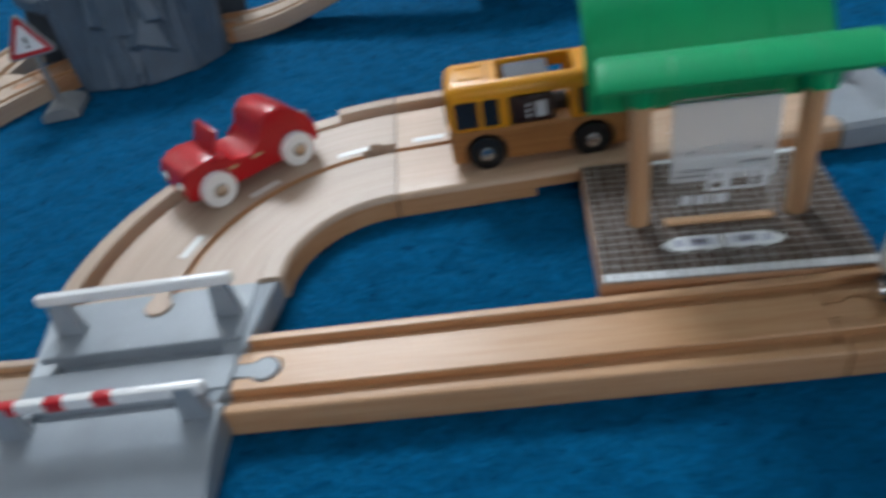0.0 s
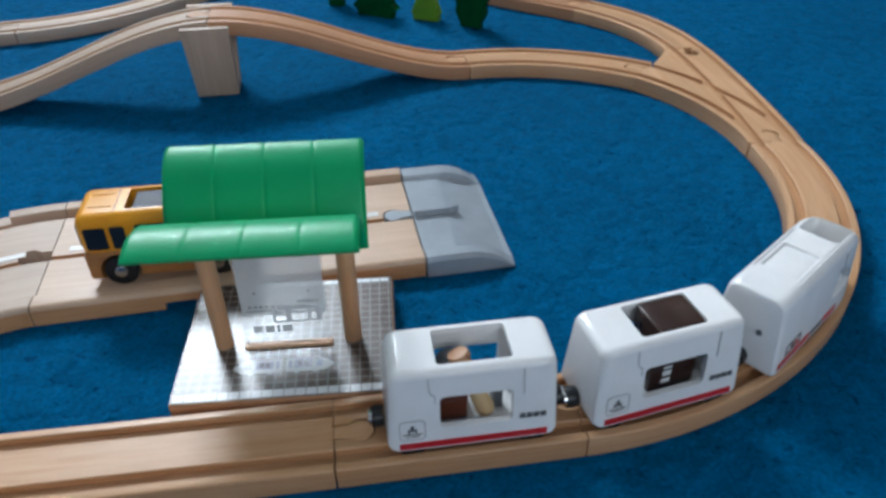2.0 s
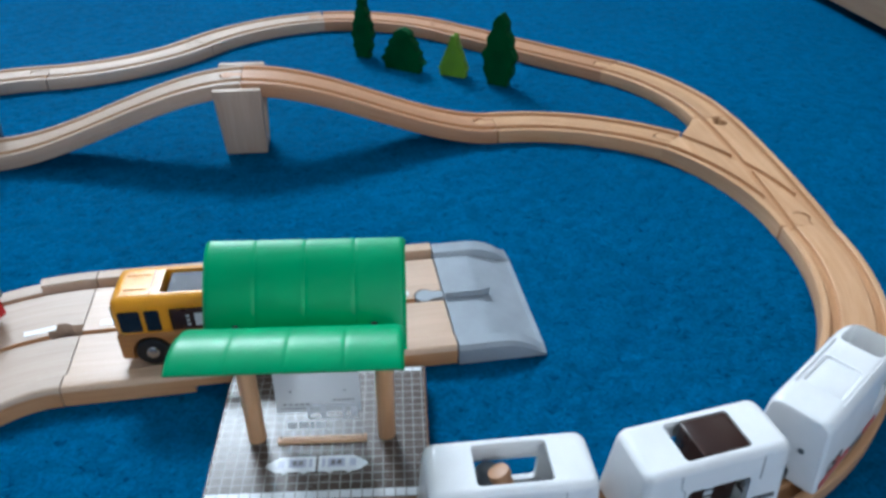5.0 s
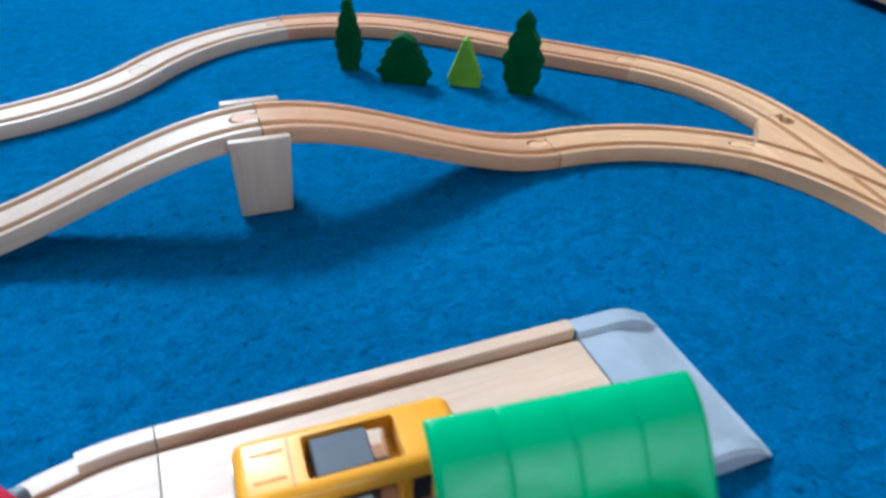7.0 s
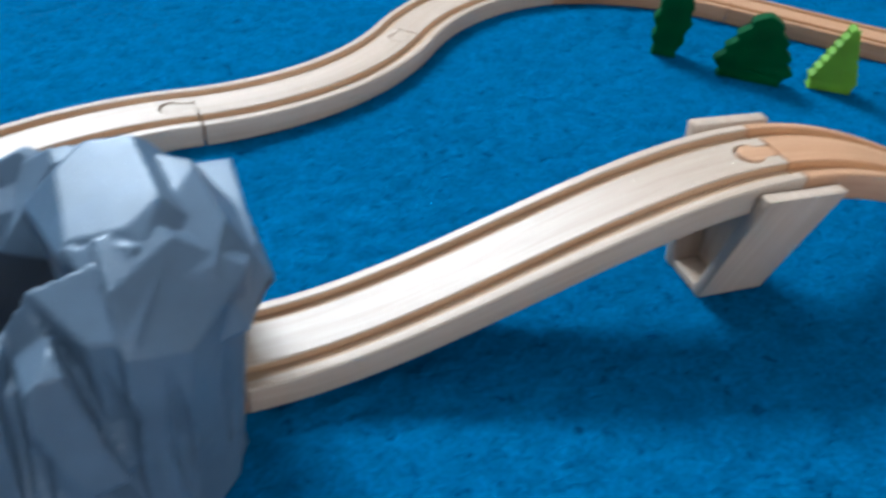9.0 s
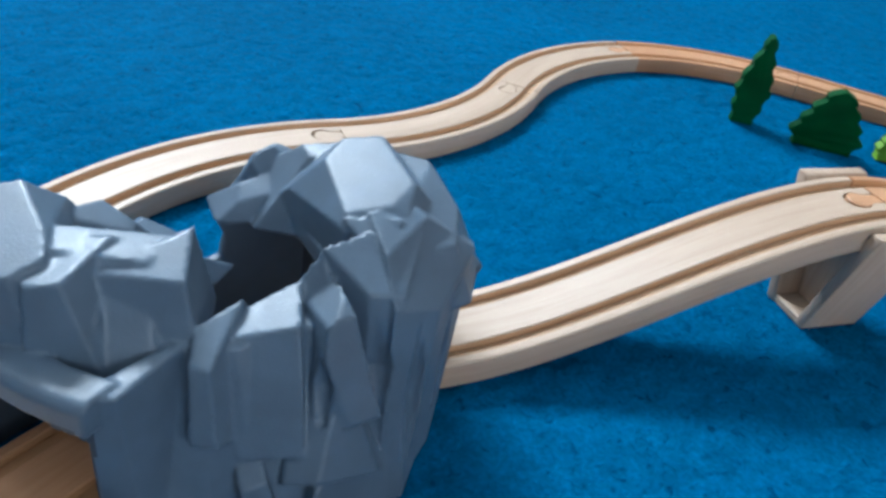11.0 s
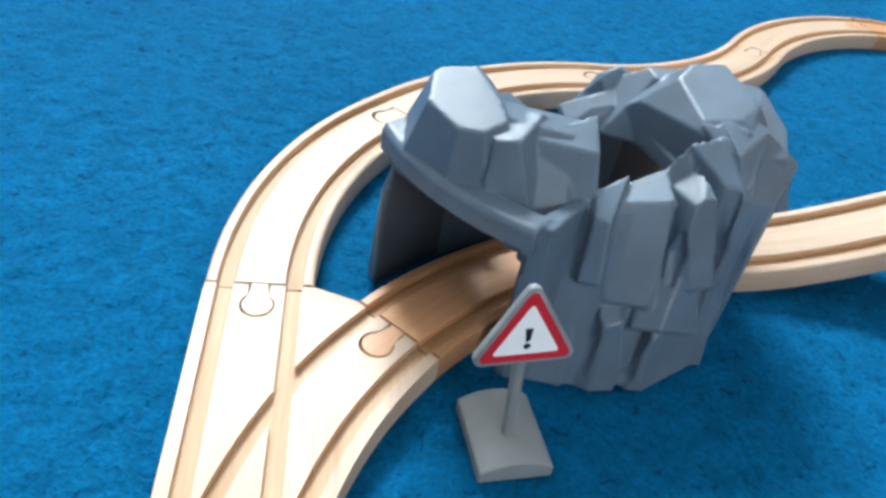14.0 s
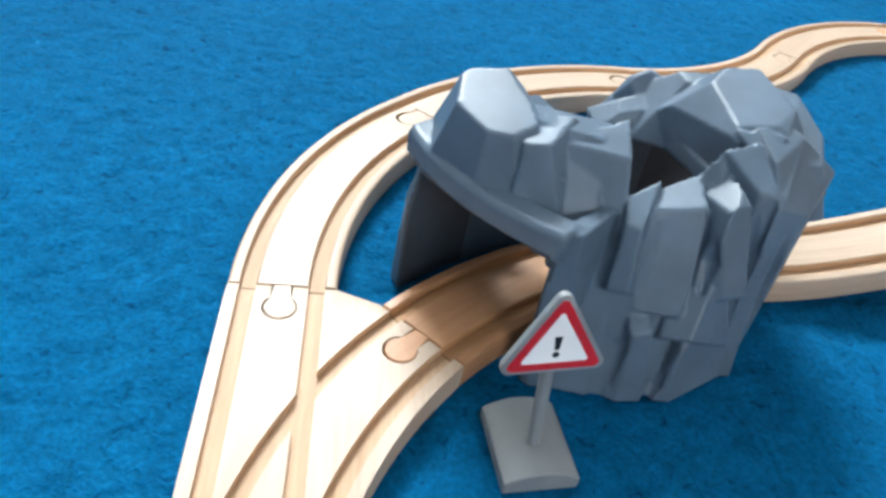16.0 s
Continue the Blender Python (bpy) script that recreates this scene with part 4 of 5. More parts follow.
def rock_tunnel():
    s = Solid((-0.192, 0.618, -0.003), (0.016, 0.764, 0.108), 0.0009)
    x, y, z, u, q = s.x, s.y, s.z, s.u, s.q
    visor = np.sqrt((x + 0.0712) ** 2 + (y - 0.7222) ** 2) - 0.1012
    west = np.maximum(visor, (visor + z - 0.0705) * 0.707 + 0.0014)
    foot = [(-0.130, 0.651), (-0.1085, 0.6365), (-0.0795, 0.6325), (-0.054, 0.6405), (-0.038, 0.6515), (-0.022, 0.6690), (-0.0140, 0.694)]
    sides = []
    for (x0, y0), (x1, y1), lean in zip(foot, foot[1:], (12, 15, 17, 13, 6, -4)):
        sides.append((math.degrees(math.atan2(y1 - y0, x1 - x0)) - 90, lean, (x0, y0, 0)))
    ends = s.cut(2, -6, (-0.0140, 0.694, 0.0))
    back = -u - 0.0390 + 0.10 * z
    shell = s.block(*sides, west, ends, back, z - 0.0685)
    lip = most(west, -0.0110 - visor, z - 0.0705, 0.0600 - z, (visor + 0.011 + z - 0.0700) * -0.6 - 0.004, s.cut(318, 0, (-0.1200, 0.6360, 0.07)), -u - 0.0400)
    leg = s.block((228, -3, (-0.1205, 0.6395, 0)), (262, 1, (-0.1180, 0.6368, 0)), (318, 4, (-0.1085, 0.6370, 0)), z - 0.0695, 0.0290 - u)
    # the front: a leaning pillar, broad panels, low crags at the foot
    front = 0.0300 - u
    pillar = s.block((258, 17, (-0.1045, 0.6350, 0)), (300, 14, (-0.0960, 0.6335, 0)), (350, 10, (-0.0865, 0.640, 0)), (212, 9, (-0.1195, 0.6400, 0)), (266, 76, (-0.104, 0.6640, 0.0858)), west, 0.012 - u)
    panel_a = s.block((246, 13, (-0.0945, 0.6330, 0.02)), (330, 10, (-0.0885, 0.640, 0.03)), (262, -55, (-0.092, 0.6445, 0.0420)), (262, 70, (-0.095, 0.650, 0.0700)), (170, 0, (-0.100, 0.64, 0.03)), front)
    panel_b = s.block((263, 19, (-0.078, 0.6395, 0.03)), (284, 15, (-0.0700, 0.6395, 0.03)), (184, -6, (-0.0905, 0.65, 0.060)), (-8, 4, (-0.0690, 0.65, 0.055)), (262, -55, (-0.078, 0.6420, 0.0350)), (210, 78, (-0.078, 0.66, 0.0725)), front)
    panel_c = s.block((284, 17, (-0.0570, 0.6440, 0.045)), (255, 8, (-0.0625, 0.6455, 0.045)), (194, 10, (-0.0665, 0.65, 0.052)), (12, 12, (-0.0488, 0.65, 0.050)), (185, 52, (-0.0560, 0.662, 0.0795)), (285, 66, (-0.053, 0.662, 0.0785)), (285, -52, (-0.057, 0.6450, 0.0410)), front)
    crag_a = s.block((240, 8, (-0.0885, 0.6330, 0)), (276, 10, (-0.0800, 0.6318, 0)), (262, 52, (-0.081, 0.6395, 0.0325)), (178, 4, (-0.0900, 0.64, 0)), (5, 12, (-0.0730, 0.64, 0)), front)
    crag_b = s.block((268, 10, (-0.062, 0.6325, 0)), (300, 11, (-0.046, 0.6430, 0)), (262, 52, (-0.062, 0.6385, 0.0250)), (300, 46, (-0.046, 0.6465, 0.0260)), (186, 14, (-0.0726, 0.64, 0)), (10, 16, (-0.036, 0.64, 0)), front)
    crag_c = s.block((240, 33, (-0.0680, 0.6415, 0.0370)), (300, 20, (-0.0580, 0.6425, 0.0370)), (190, 15, (-0.0735, 0.643, 0.037)), (345, 20, (-0.0525, 0.645, 0.040)), (265, -48, (-0.066, 0.6390, 0.0260)), front)
    # the east end: upright columns
    column = s.block((290, 8, (-0.0390, 0.6480, 0)), (320, 1, (-0.0280, 0.6600, 0)), (345, -4, (-0.0175, 0.680, 0)), (236, 5, (-0.0440, 0.6480, 0)), (305, 42, (-0.024, 0.676, 0.0780)), (285, 72, (-0.032, 0.668, 0.0830)), (10, 55, (-0.012, 0.690, 0.075)), (190, 3, (-0.0450, 0.66, 0.05)), ends, 0.024 - u)
    rib = s.block((270, 10, (-0.0385, 0.6470, 0)), (225, 4, (-0.0455, 0.6480, 0)), (330, 8, (-0.0335, 0.6500, 0)), (280, 60, (-0.040, 0.668, 0.080)), front)
    base = least(shell, lip, leg, panel_a, panel_b, panel_c, crag_a, crag_b, crag_c, column, rib)
    for a, b, wide, deep in (
            ((-0.0895, 0.6335, 0.006), (-0.0905, 0.6400, 0.040), 0.0010, 0.0026), ((-0.0745, 0.6320, -0.004), (-0.0690, 0.6365, 0.017), 0.0006, 0.0024),
            ((-0.0455, 0.6490, 0.034), (-0.0490, 0.6580, 0.072), 0.0012, 0.0036), ((-0.0660, 0.6500, 0.066), (-0.0640, 0.6450, 0.044), 0.0008, 0.0026),
            ((-0.0330, 0.6535, 0.012), (-0.0335, 0.6590, 0.066), 0.0006, 0.0024), ((-0.0225, 0.6690, 0.020), (-0.0190, 0.6700, 0.066), 0.0006, 0.0020),
            ((-0.1145, 0.6390, 0.004), (-0.1165, 0.6460, 0.044), 0.0006, 0.0018), ((-0.0975, 0.6350, -0.002), (-0.1000, 0.6420, 0.030), 0.0004, 0.0016)):
        base = np.maximum(base, -s.groove(a, b, 1.5 * wide, 1.45 * deep))
    # hollow: the way for the train, the open roof and the low place in the back wall
    reach = np.abs(u)
    way = most(reach - 0.0310, z - 0.0615, (reach + z) * 0.707 - 0.0605)
    roof = most((0.355 - q) * 0.17, (q - 0.705) * 0.17, u - 0.0305, -0.0600 - u, 0.045 - z)
    dip = most((0.43 - q) * 0.19, (q - 0.605) * 0.19 - 0.16 * (z - 0.04), u, 0.0355 - z + 0.05 * (q - 0.5))
    base = np.maximum(base, -way)
    base = np.maximum(base, -np.maximum(roof, -np.maximum(u + 0.0300, (0.60 - q) * 0.17)))
    base = np.maximum(base, -dip)
    # the two summits
    over = 0.0600 - z
    west_top = s.block((217, 9, (-0.1515, 0.6680, 0.082)), (175, 16, (-0.1590, 0.688, 0.074)), (258, 9, (-0.1410, 0.6600, 0.080)), (228, 60, (-0.1495, 0.6680, 0.0895)), (250, 76, (-0.1455, 0.680, 0.0925)), (10, 44, (-0.1350, 0.682, 0.0960)), (0, 14, (-0.1270, 0.68, 0.080)), (300, 14, (-0.1335, 0.6605, 0.080)), (95, 34, (-0.142, 0.700, 0.085)), (135, 28, (-0.155, 0.697, 0.082)), over)
    flat_top = s.block((190, 82, (-0.128, 0.668, 0.0885)), (262, 13, (-0.128, 0.6580, 0.0880)), (232, 30, (-0.1335, 0.6600, 0.0880)), (325, 22, (-0.1205, 0.6655, 0.0880)), (180, 4, (-0.1345, 0.67, 0.088)), (82, 44, (-0.125, 0.680, 0.086)), over)
    flat_side = s.block((-20, 83, (-0.112, 0.672, 0.0882)), (266, 33, (-0.112, 0.6674, 0.0880)), (2, 12, (-0.1010, 0.67, 0.088)), (320, 24, (-0.1055, 0.6665, 0.0840)), (180, 4, (-0.132, 0.67, 0.088)), (80, 42, (-0.115, 0.682, 0.086)), over)
    ledge = s.block((246, 10, (-0.1290, 0.6580, 0.066)), (272, 13, (-0.1200, 0.6550, 0.066)), (345, 10, (-0.1170, 0.660, 0.070)), (200, 15, (-0.1330, 0.663, 0.066)), (262, 58, (-0.121, 0.6595, 0.0775)), (75, 15, (-0.120, 0.672, 0.070)), over)
    west_rear = s.boulder((-0.1240, 0.7020, 0.0620), (0.0165, 0.0140, 0.0190), 4, 13, 0.050)
    west_low = s.boulder((-0.1110, 0.7060, 0.0560), (0.0125, 0.0150, 0.0130), 9, 12, 0.046)
    west_hill = least(np.maximum(pillar, -way), west_top, flat_top, flat_side, ledge, np.maximum(west_rear, -u - 0.0395), np.maximum(west_low, -u - 0.0395))
    peak = s.block((262, 14, (-0.0490, 0.6800, 0.080)), (228, 22, (-0.0560, 0.686, 0.090)), (258, 46, (-0.0470, 0.6870, 0.0905)), (228, 76, (-0.0400, 0.712, 0.0950)), (192, 34, (-0.0530, 0.700, 0.0930)), (150, 40, (-0.052, 0.716, 0.0930)), (200, -6, (-0.0570, 0.690, 0.078)), (285, 62, (-0.0420, 0.690, 0.0930)), (318, 34, (-0.0330, 0.6890, 0.0920)), (6, 40, (-0.0255, 0.703, 0.0860)), (40, 34, (-0.028, 0.720, 0.0880)), (88, 38, (-0.045, 0.723, 0.0900)), (282, 30, (-0.040, 0.6800, 0.0900)), over)
    inner = s.block((255, 6, (-0.0490, 0.6730, 0.070)), (205, -8, (-0.0510, 0.682, 0.070)), (300, 18, (-0.0440, 0.6690, 0.070)), (250, 60, (-0.0530, 0.6765, 0.0835)), (20, 20, (-0.030, 0.68, 0.07)), (80, 20, (-0.050, 0.690, 0.070)), over)
    east_side = s.block((290, 22, (-0.0280, 0.6720, 0.072)), (335, 24, (-0.0130, 0.6830, 0.070)), (8, 26, (-0.0085, 0.700, 0.068)), (60, 30, (-0.014, 0.720, 0.070)), (300, 66, (-0.024, 0.690, 0.0850)), (240, 78, (-0.036, 0.712, 0.0905)), (188, 5, (-0.042, 0.67, 0.07)), (90, 20, (-0.03, 0.728, 0.07)), over)
    ridge = s.block((264, 24, (-0.0740, 0.7225, 0.0640)), (238, 62, (-0.0700, 0.7290, 0.0725)), (205, 48, (-0.0800, 0.7260, 0.0690)), (186, -22, (-0.0860, 0.73, 0.050)), (100, 16, (-0.070, 0.7420, 0.055)), (120, 50, (-0.070, 0.7390, 0.0700)), (5, 0, (-0.040, 0.73, 0.06)), 0.041 - z)
    crest = s.block((246, 30, (-0.0620, 0.7220, 0.0770)), (200, 40, (-0.0665, 0.7270, 0.0760)), (230, 76, (-0.0580, 0.7270, 0.0850)), (85, 30, (-0.056, 0.7370, 0.0770)), (0, 20, (-0.042, 0.725, 0.08)), 0.056 - z)
    rear = s.boulder((-0.0680, 0.7400, 0.0660), (0.0110, 0.0075, 0.0140), 11, 11, 0.045)
    east_hill = least(peak, inner, east_side, ridge, crest, rear)
    clear = most(reach - 0.0310, z - 0.0600)
    east_hill = np.maximum(np.maximum(east_hill, -clear), -0.0420 - u)
    floor_cut = -z
    owner = np.zeros(base.shape, np.int8)
    near = np.minimum(np.broadcast_to(base, owner.shape), 9)
    owner[west_hill < near] = 1
    near = np.minimum(near, west_hill)
    owner[east_hill < near] = 2
    near = np.minimum(near, east_hill)
    owner[(owner == 0) & (z > 0.055) & (visor > -0.0085) & (q < 0.45)] = 3
    field = np.maximum(near, floor_cut).astype(np.float32)
    verts, quads, names = s.skin(field, owner)
    root = None
    for k, name in enumerate(("rock_tunnel", "summit", "summit", "entrance_lip")):
        pick = quads[names == k]
        ids = np.unique(pick)
        remap = np.zeros(len(verts), int)
        remap[ids] = np.arange(len(ids))
        me = bpy.data.meshes.new(name)
        me.from_pydata(verts[ids].tolist(), [], remap[pick].tolist())
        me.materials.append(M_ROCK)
        me.materials.append(M_ROCKSHADE)
        mid = verts[pick].mean(1)
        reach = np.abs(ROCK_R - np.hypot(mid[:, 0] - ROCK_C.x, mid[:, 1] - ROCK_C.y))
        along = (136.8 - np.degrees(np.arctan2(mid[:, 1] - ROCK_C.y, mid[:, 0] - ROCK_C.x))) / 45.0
        # Bore faces near both mouths get the copy darkened to stand for shade.
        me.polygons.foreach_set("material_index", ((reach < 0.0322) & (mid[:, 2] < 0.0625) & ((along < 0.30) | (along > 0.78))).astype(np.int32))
        me.shade_smooth()
        ob = new(name, me)
        if root is None:
            root = ob
        else:
            ob.parent = root
    tagged(root, "faceted grey plastic rock tunnel with an open top over the track", "toy tunnel")


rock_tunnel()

# ---- train ----


def wheel(r, w, parent, x, y, z, tyre=None, hub=None, name="wheel"):
    t = part(name, lathe([(r * 0.55, -w / 2), (r * 0.94, -w / 2), (r, -w / 2 + 0.0006), (r, w / 2 - 0.0006), (r * 0.94, w / 2), (r * 0.55, w / 2)], 24), tyre or M_BLACK, parent)
    t.matrix_local = pose(x, y, z, 90, 0, 0)
    h = part("hub", lathe([(0.0, -w / 2 - 0.0012), (r * 0.36, -w / 2 - 0.0009), (r * 0.46, -w / 2 + 0.0004), (r * 0.46, w / 2 - 0.0004), (r * 0.36, w / 2 + 0.0009), (0.0, w / 2 + 0.0012)], 18), hub or M_STEEL, t)
    return t


def hull(stations, prof, bm=None):
    """Skins a closed section profile(k) over stations x; prof(x) gives (y, z) pairs."""
    b = bm or bmesh.new()
    rings = [[b.verts.new((x, y, z)) for y, z in prof(x)] for x in stations]
    n = len(rings[0])
    for a, c in zip(rings, rings[1:]):
        for i in range(n):
            b.faces.new((a[i], a[(i + 1) % n], c[(i + 1) % n], c[i]))
    b.faces.new(rings[0]), b.faces.new(rings[-1][::-1])
    return b


def coach_section(w0, w1, z0, z1, r=0.0040):
    """Coach section: straight sides leaning in, rounded shoulders and a flat roof."""
    out = [(w0 / 2 - 0.001, z0), (w0 / 2, z0 + 0.001)]
    out += half_round(w1 / 2 - r, z1 - r, r, 8, 90, 6)
    return out + [(-y, z) for y, z in reversed(out)]


CZ0, CZ1, CW0, CW1 = 0.0150, 0.0562, 0.0350, 0.0290


def cut_box(sx, sy, sz, at, bevel):
    return mesh_ob("cutter", box(sx, sy, sz, bevel, 3, at=at), M_WHITE)


def strip(points, w):
    """A thin upright band along points (x, z)."""
    b = bmesh.new()
    for (x0, z0), (x1, z1) in zip(points, points[1:]):
        d = Vector((x1 - x0, z1 - z0)).normalized() * w / 2
        n = Vector((-d.y, d.x))
        vs = []
        for y in (-0.00015, 0.00015):
            vs.append([b.verts.new((px + k * n.x + e * d.x, y, pz + k * n.y + e * d.y)) for px, pz, k, e in ((x0, z0, -1, -1), (x0, z0, 1, -1), (x1, z1, 1, 1), (x1, z1, -1, 1))])
        b.faces.new(vs[0][::-1]), b.faces.new(vs[1])
        for i in range(4):
            b.faces.new((vs[0][i], vs[0][(i + 1) % 4], vs[1][(i + 1) % 4], vs[1][i]))
    bmesh.ops.recalc_face_normals(b, faces=b.faces)
    return b


def coach(m, label):
    th = thing("train_coach", m, label, "toy train coach", "toy train")
    L = 0.0720
    xs = [-L / 2 + e for e in (0, 0.0003, 0.0010, 0.0022, 0.0038, 0.0055)]
    xs += [-x for x in reversed(xs)]

    def sec(x, d=0.0):
        e = L / 2 - abs(x)
        k = 0.0 if e >= 0.0055 else 0.0034 * (1 - math.sqrt(max(0, 1 - (1 - e / 0.0055) ** 2)))
        return coach_section(CW0 - 2 * k - 2 * d, CW1 - 2 * k - 2 * d, CZ0 + k + d, CZ1 - k - d)

    hb = hull(xs, sec)
    for v in hb.verts:
        v.co.x *= 1 - 0.055 * (v.co.z - CZ0) / (CZ1 - CZ0)
    body = mesh_ob("body", hb, M_WHITE, th)
    inner = mesh_ob("cutter", hull([-L / 2 + 0.012, L / 2 - 0.012], lambda x: coach_section(CW0 - 0.006, CW1 - 0.006, CZ0 + 0.005, CZ1 - 0.0025, 0.002)), M_WHITE)
    for c in (inner, cut_box(0.0300, 0.060, 0.0165, (0.001, 0, 0.0265), 0.0022), cut_box(0.0310, 0.0200, 0.02, (0.001, 0.0, 0.050), 0.0018)):
        c.matrix_world = th.matrix_world @ c.matrix_world
        bpy.context.view_layer.update()
        carve(body, [c])
    smooth_by(body.data, 0.45)
    lean = math.degrees(math.atan2((CW0 - CW1) / 2, CZ1 - CZ0))
    for s in (-1, 1):
        yy = lambda z: s * (CW0 / 2 - (CW0 - CW1) / 2 * (z - CZ0) / (CZ1 - CZ0) + 0.00015)

        def flat(name, sx, sz, x, z, mat):
            p = part(name, box(sx, 0.0003, sz), mat, body)
            p.matrix_local = pose(x, yy(z) , z, s * lean, 0, 0)
            return p

        flat("red_stripe", L - 0.0100, 0.0033, 0, CZ0 + 0.0017, M_RED)
        for k in range(4):
            flat("letter_bar", 0.0024, 0.0025, -s * 0.0245 + (k - 1.5) * 0.0029, CZ0 + 0.0120, M_GREYPRINT)
        ring = [(u, v) for u, v in rounded(0.0104, 0.0104, 0.0020, 4)]
        ring.append(ring[0])
        p = part("door_mark", strip([(u, v + 0.005) for u, v in ring], 0.00045), M_SEAM, body, "thin grey rounded square", smooth=None)
        p.matrix_local = pose(s * 0.0255, yy(CZ0 + 0.008), CZ0 + 0.0070, s * lean, 0, 0)
        fr = box(0.0080, 0.0003, 0.0005, at=(0, 0, 0.0026))
        for sx, sz, x, z in ((0.0014, 0.0030, 0, 0.0044), (0.0009, 0.0020, -0.0014, 0.0038), (0.0009, 0.0020, 0.0014, 0.0038), (0.0060, 0.0004, 0, 0.0014)):
            box(sx, 0.0003, sz, at=(x, 0, z), bm=fr)
        p = part("door_sign", fr, M_GREYPRINT, body, smooth=None)
        p.matrix_local = pose(s * 0.0255, yy(CZ0 + 0.008), CZ0 + 0.0070, s * lean, 0, 0)
        for x in (-0.0185, 0.0200):
            turn = 0.0026 if x < 0 else 0.0004
            p = part("panel_seam", strip([(0, 0.0385 - 0.0255), (0.0002, 0.0075), (turn * 0.4, 0.0048), (turn, 0.0036), (turn, 0.0)], 0.0004), M_SEAM, body, smooth=None)
            p.matrix_local = pose(x, yy(CZ0 + 0.0255) - s * 0.0001, CZ0 + 0.0255, s * lean, 0, 0)
    for x in (-0.0255, 0.0255):
        for y in (-0.0125, 0.0125):
            wheel(0.0068, 0.0045, th, x, y, TH - GD + 0.0068)
    part("chassis", box(0.060, 0.018, 0.0050, 0.0008, 1, at=(0, 0, 0.0112)), M_BLACK, th)
    for s in (-1, 1):
        c = part("coupling", lathe([(0.0, -0.0026), (0.0046, -0.0026), (0.0050, 0.0), (0.0046, 0.0026), (0.0, 0.0026)], 18), M_BLACK, th, "black magnetic coupling")
        c.matrix_local = pose(s * (L / 2 + 0.0028), 0, 0.0195, 0, 90, 0)
        d = part("magnet", lathe([(0.0, -0.001), (0.0036, -0.001), (0.0038, 0.001), (0.0, 0.001)], 16), M_STEEL, c)
        d.matrix_local = pose(0, 0, s * 0.0030)
    return th


M_SEAM = plastic("seam_grey", (0.50, 0.50, 0.50), 0.4)


def on_rails(run, base):
    """The pose of a vehicle on the front straight and the bend after it: run is metres along the rails from the straight's joint, base half its wheelbase."""

    def spot(s):
        flat = F2[0] - F1[0]
        if s < flat:
            return Vector((F1[0] + s, F1[1] + (F2[1] - F1[1]) * s / flat, 0))
        r = 0.215
        a = (s - flat) / r
        return Vector((F2[0] + r * math.sin(a), F2[1] + r * (1 - math.cos(a)), 0))

    a, c = spot(run - base), spot(run + base)
    m = (a + c) / 2
    return pose(m.x, m.y, 0, 0, 0, math.degrees(math.atan2(c.y - a.y, c.x - a.x)))


REAR = 0.0580
coach_m, coach_n, loco_m = on_rails(REAR, 0.0255), on_rails(REAR + 0.0840, 0.0255), on_rails(REAR + 0.1810, 0.029)
coach_a = coach(coach_m, "white toy passenger coach with a red stripe and open windows")
coach_b = copy_thing(coach_a, coach_n)
coach_b["label"] = "white toy passenger coach with a dark brown crate inside"


def crate(m, sx, sy, sz, mat, name, label, cat):
    ob = mesh_ob(name, box(sx, sy, sz, 0.0012), mat, None, 0.6)
    ob.matrix_world = m
    return tagged(ob, label, cat)


CF = CZ0 + 0.0050
M_CHEST = plastic("brown_paint", (0.10, 0.022, 0.010), 0.2)
box_b = crate(coach_n @ pose(0.0048, 0.0001, CF), 0.0225, 0.0190, 0.0362, M_DARKBROWN, "crate", "dark brown toy crate with pale letter bars in the coach", "toy crate")
for k, hgt in enumerate((0.0040, 0.0046, 0.0018, 0.0046)):
    p = part("letter_bar", box(0.0042, 0.0003, hgt * 0.6), M_PRINT, box_b)
    p.matrix_local = pose(-0.0035, -0.0101, 0.0052 + 0.0042 * k)
crate(coach_m @ pose(-0.0075, 0.0010, CF), 0.0130, 0.0180, 0.0165, M_CHEST, "chest", "brown painted toy chest in the coach", "toy chest")
drum = mesh_ob("drum", lathe([(0.0, 0), (0.0062, 0), (0.0068, 0.001), (0.0068, 0.0190), (0.0058, 0.0228), (0.0034, 0.0252), (0.0, 0.0260)], 20), M_GREYDARK, None, 0.6)
drum.matrix_world = coach_m @ pose(-0.0068, 0.0062, CF + 0.0004)
tagged(drum, "dark grey round toy drum in the coach", "toy drum")
post = crate(coach_m @ pose(0.0125, -0.0003, CF), 0.0045, 0.0080, 0.0200, M_GREYDARK, "toy_post", "dark grey upright toy post in the coach", "toy post")
fg = lathe([(0.0, 0.0), (0.0036, 0.0003), (0.0043, 0.0030), (0.0036, 0.012), (0.0026, 0.0175), (0.0032, 0.0190), (0.0040, 0.0220), (0.0040, 0.0295), (0.0048, 0.0300), (0.0044, 0.0325), (0.0, 0.0335)], 16)
doll = mesh_ob("toy_figure", fg, [M_CREAM, M_CHEST, M_BEECH_WARM], None, 0.9)
for poly in doll.data.polygons:
    poly.material_index = 2 if poly.center.z > 0.0190 else 0
doll.matrix_world = coach_m @ pose(0.0075, -0.0062, CF + 0.0016, -12, -22, 0)
tagged(doll, "cream and tan wooden toy figure leaning in the coach", "toy figure")


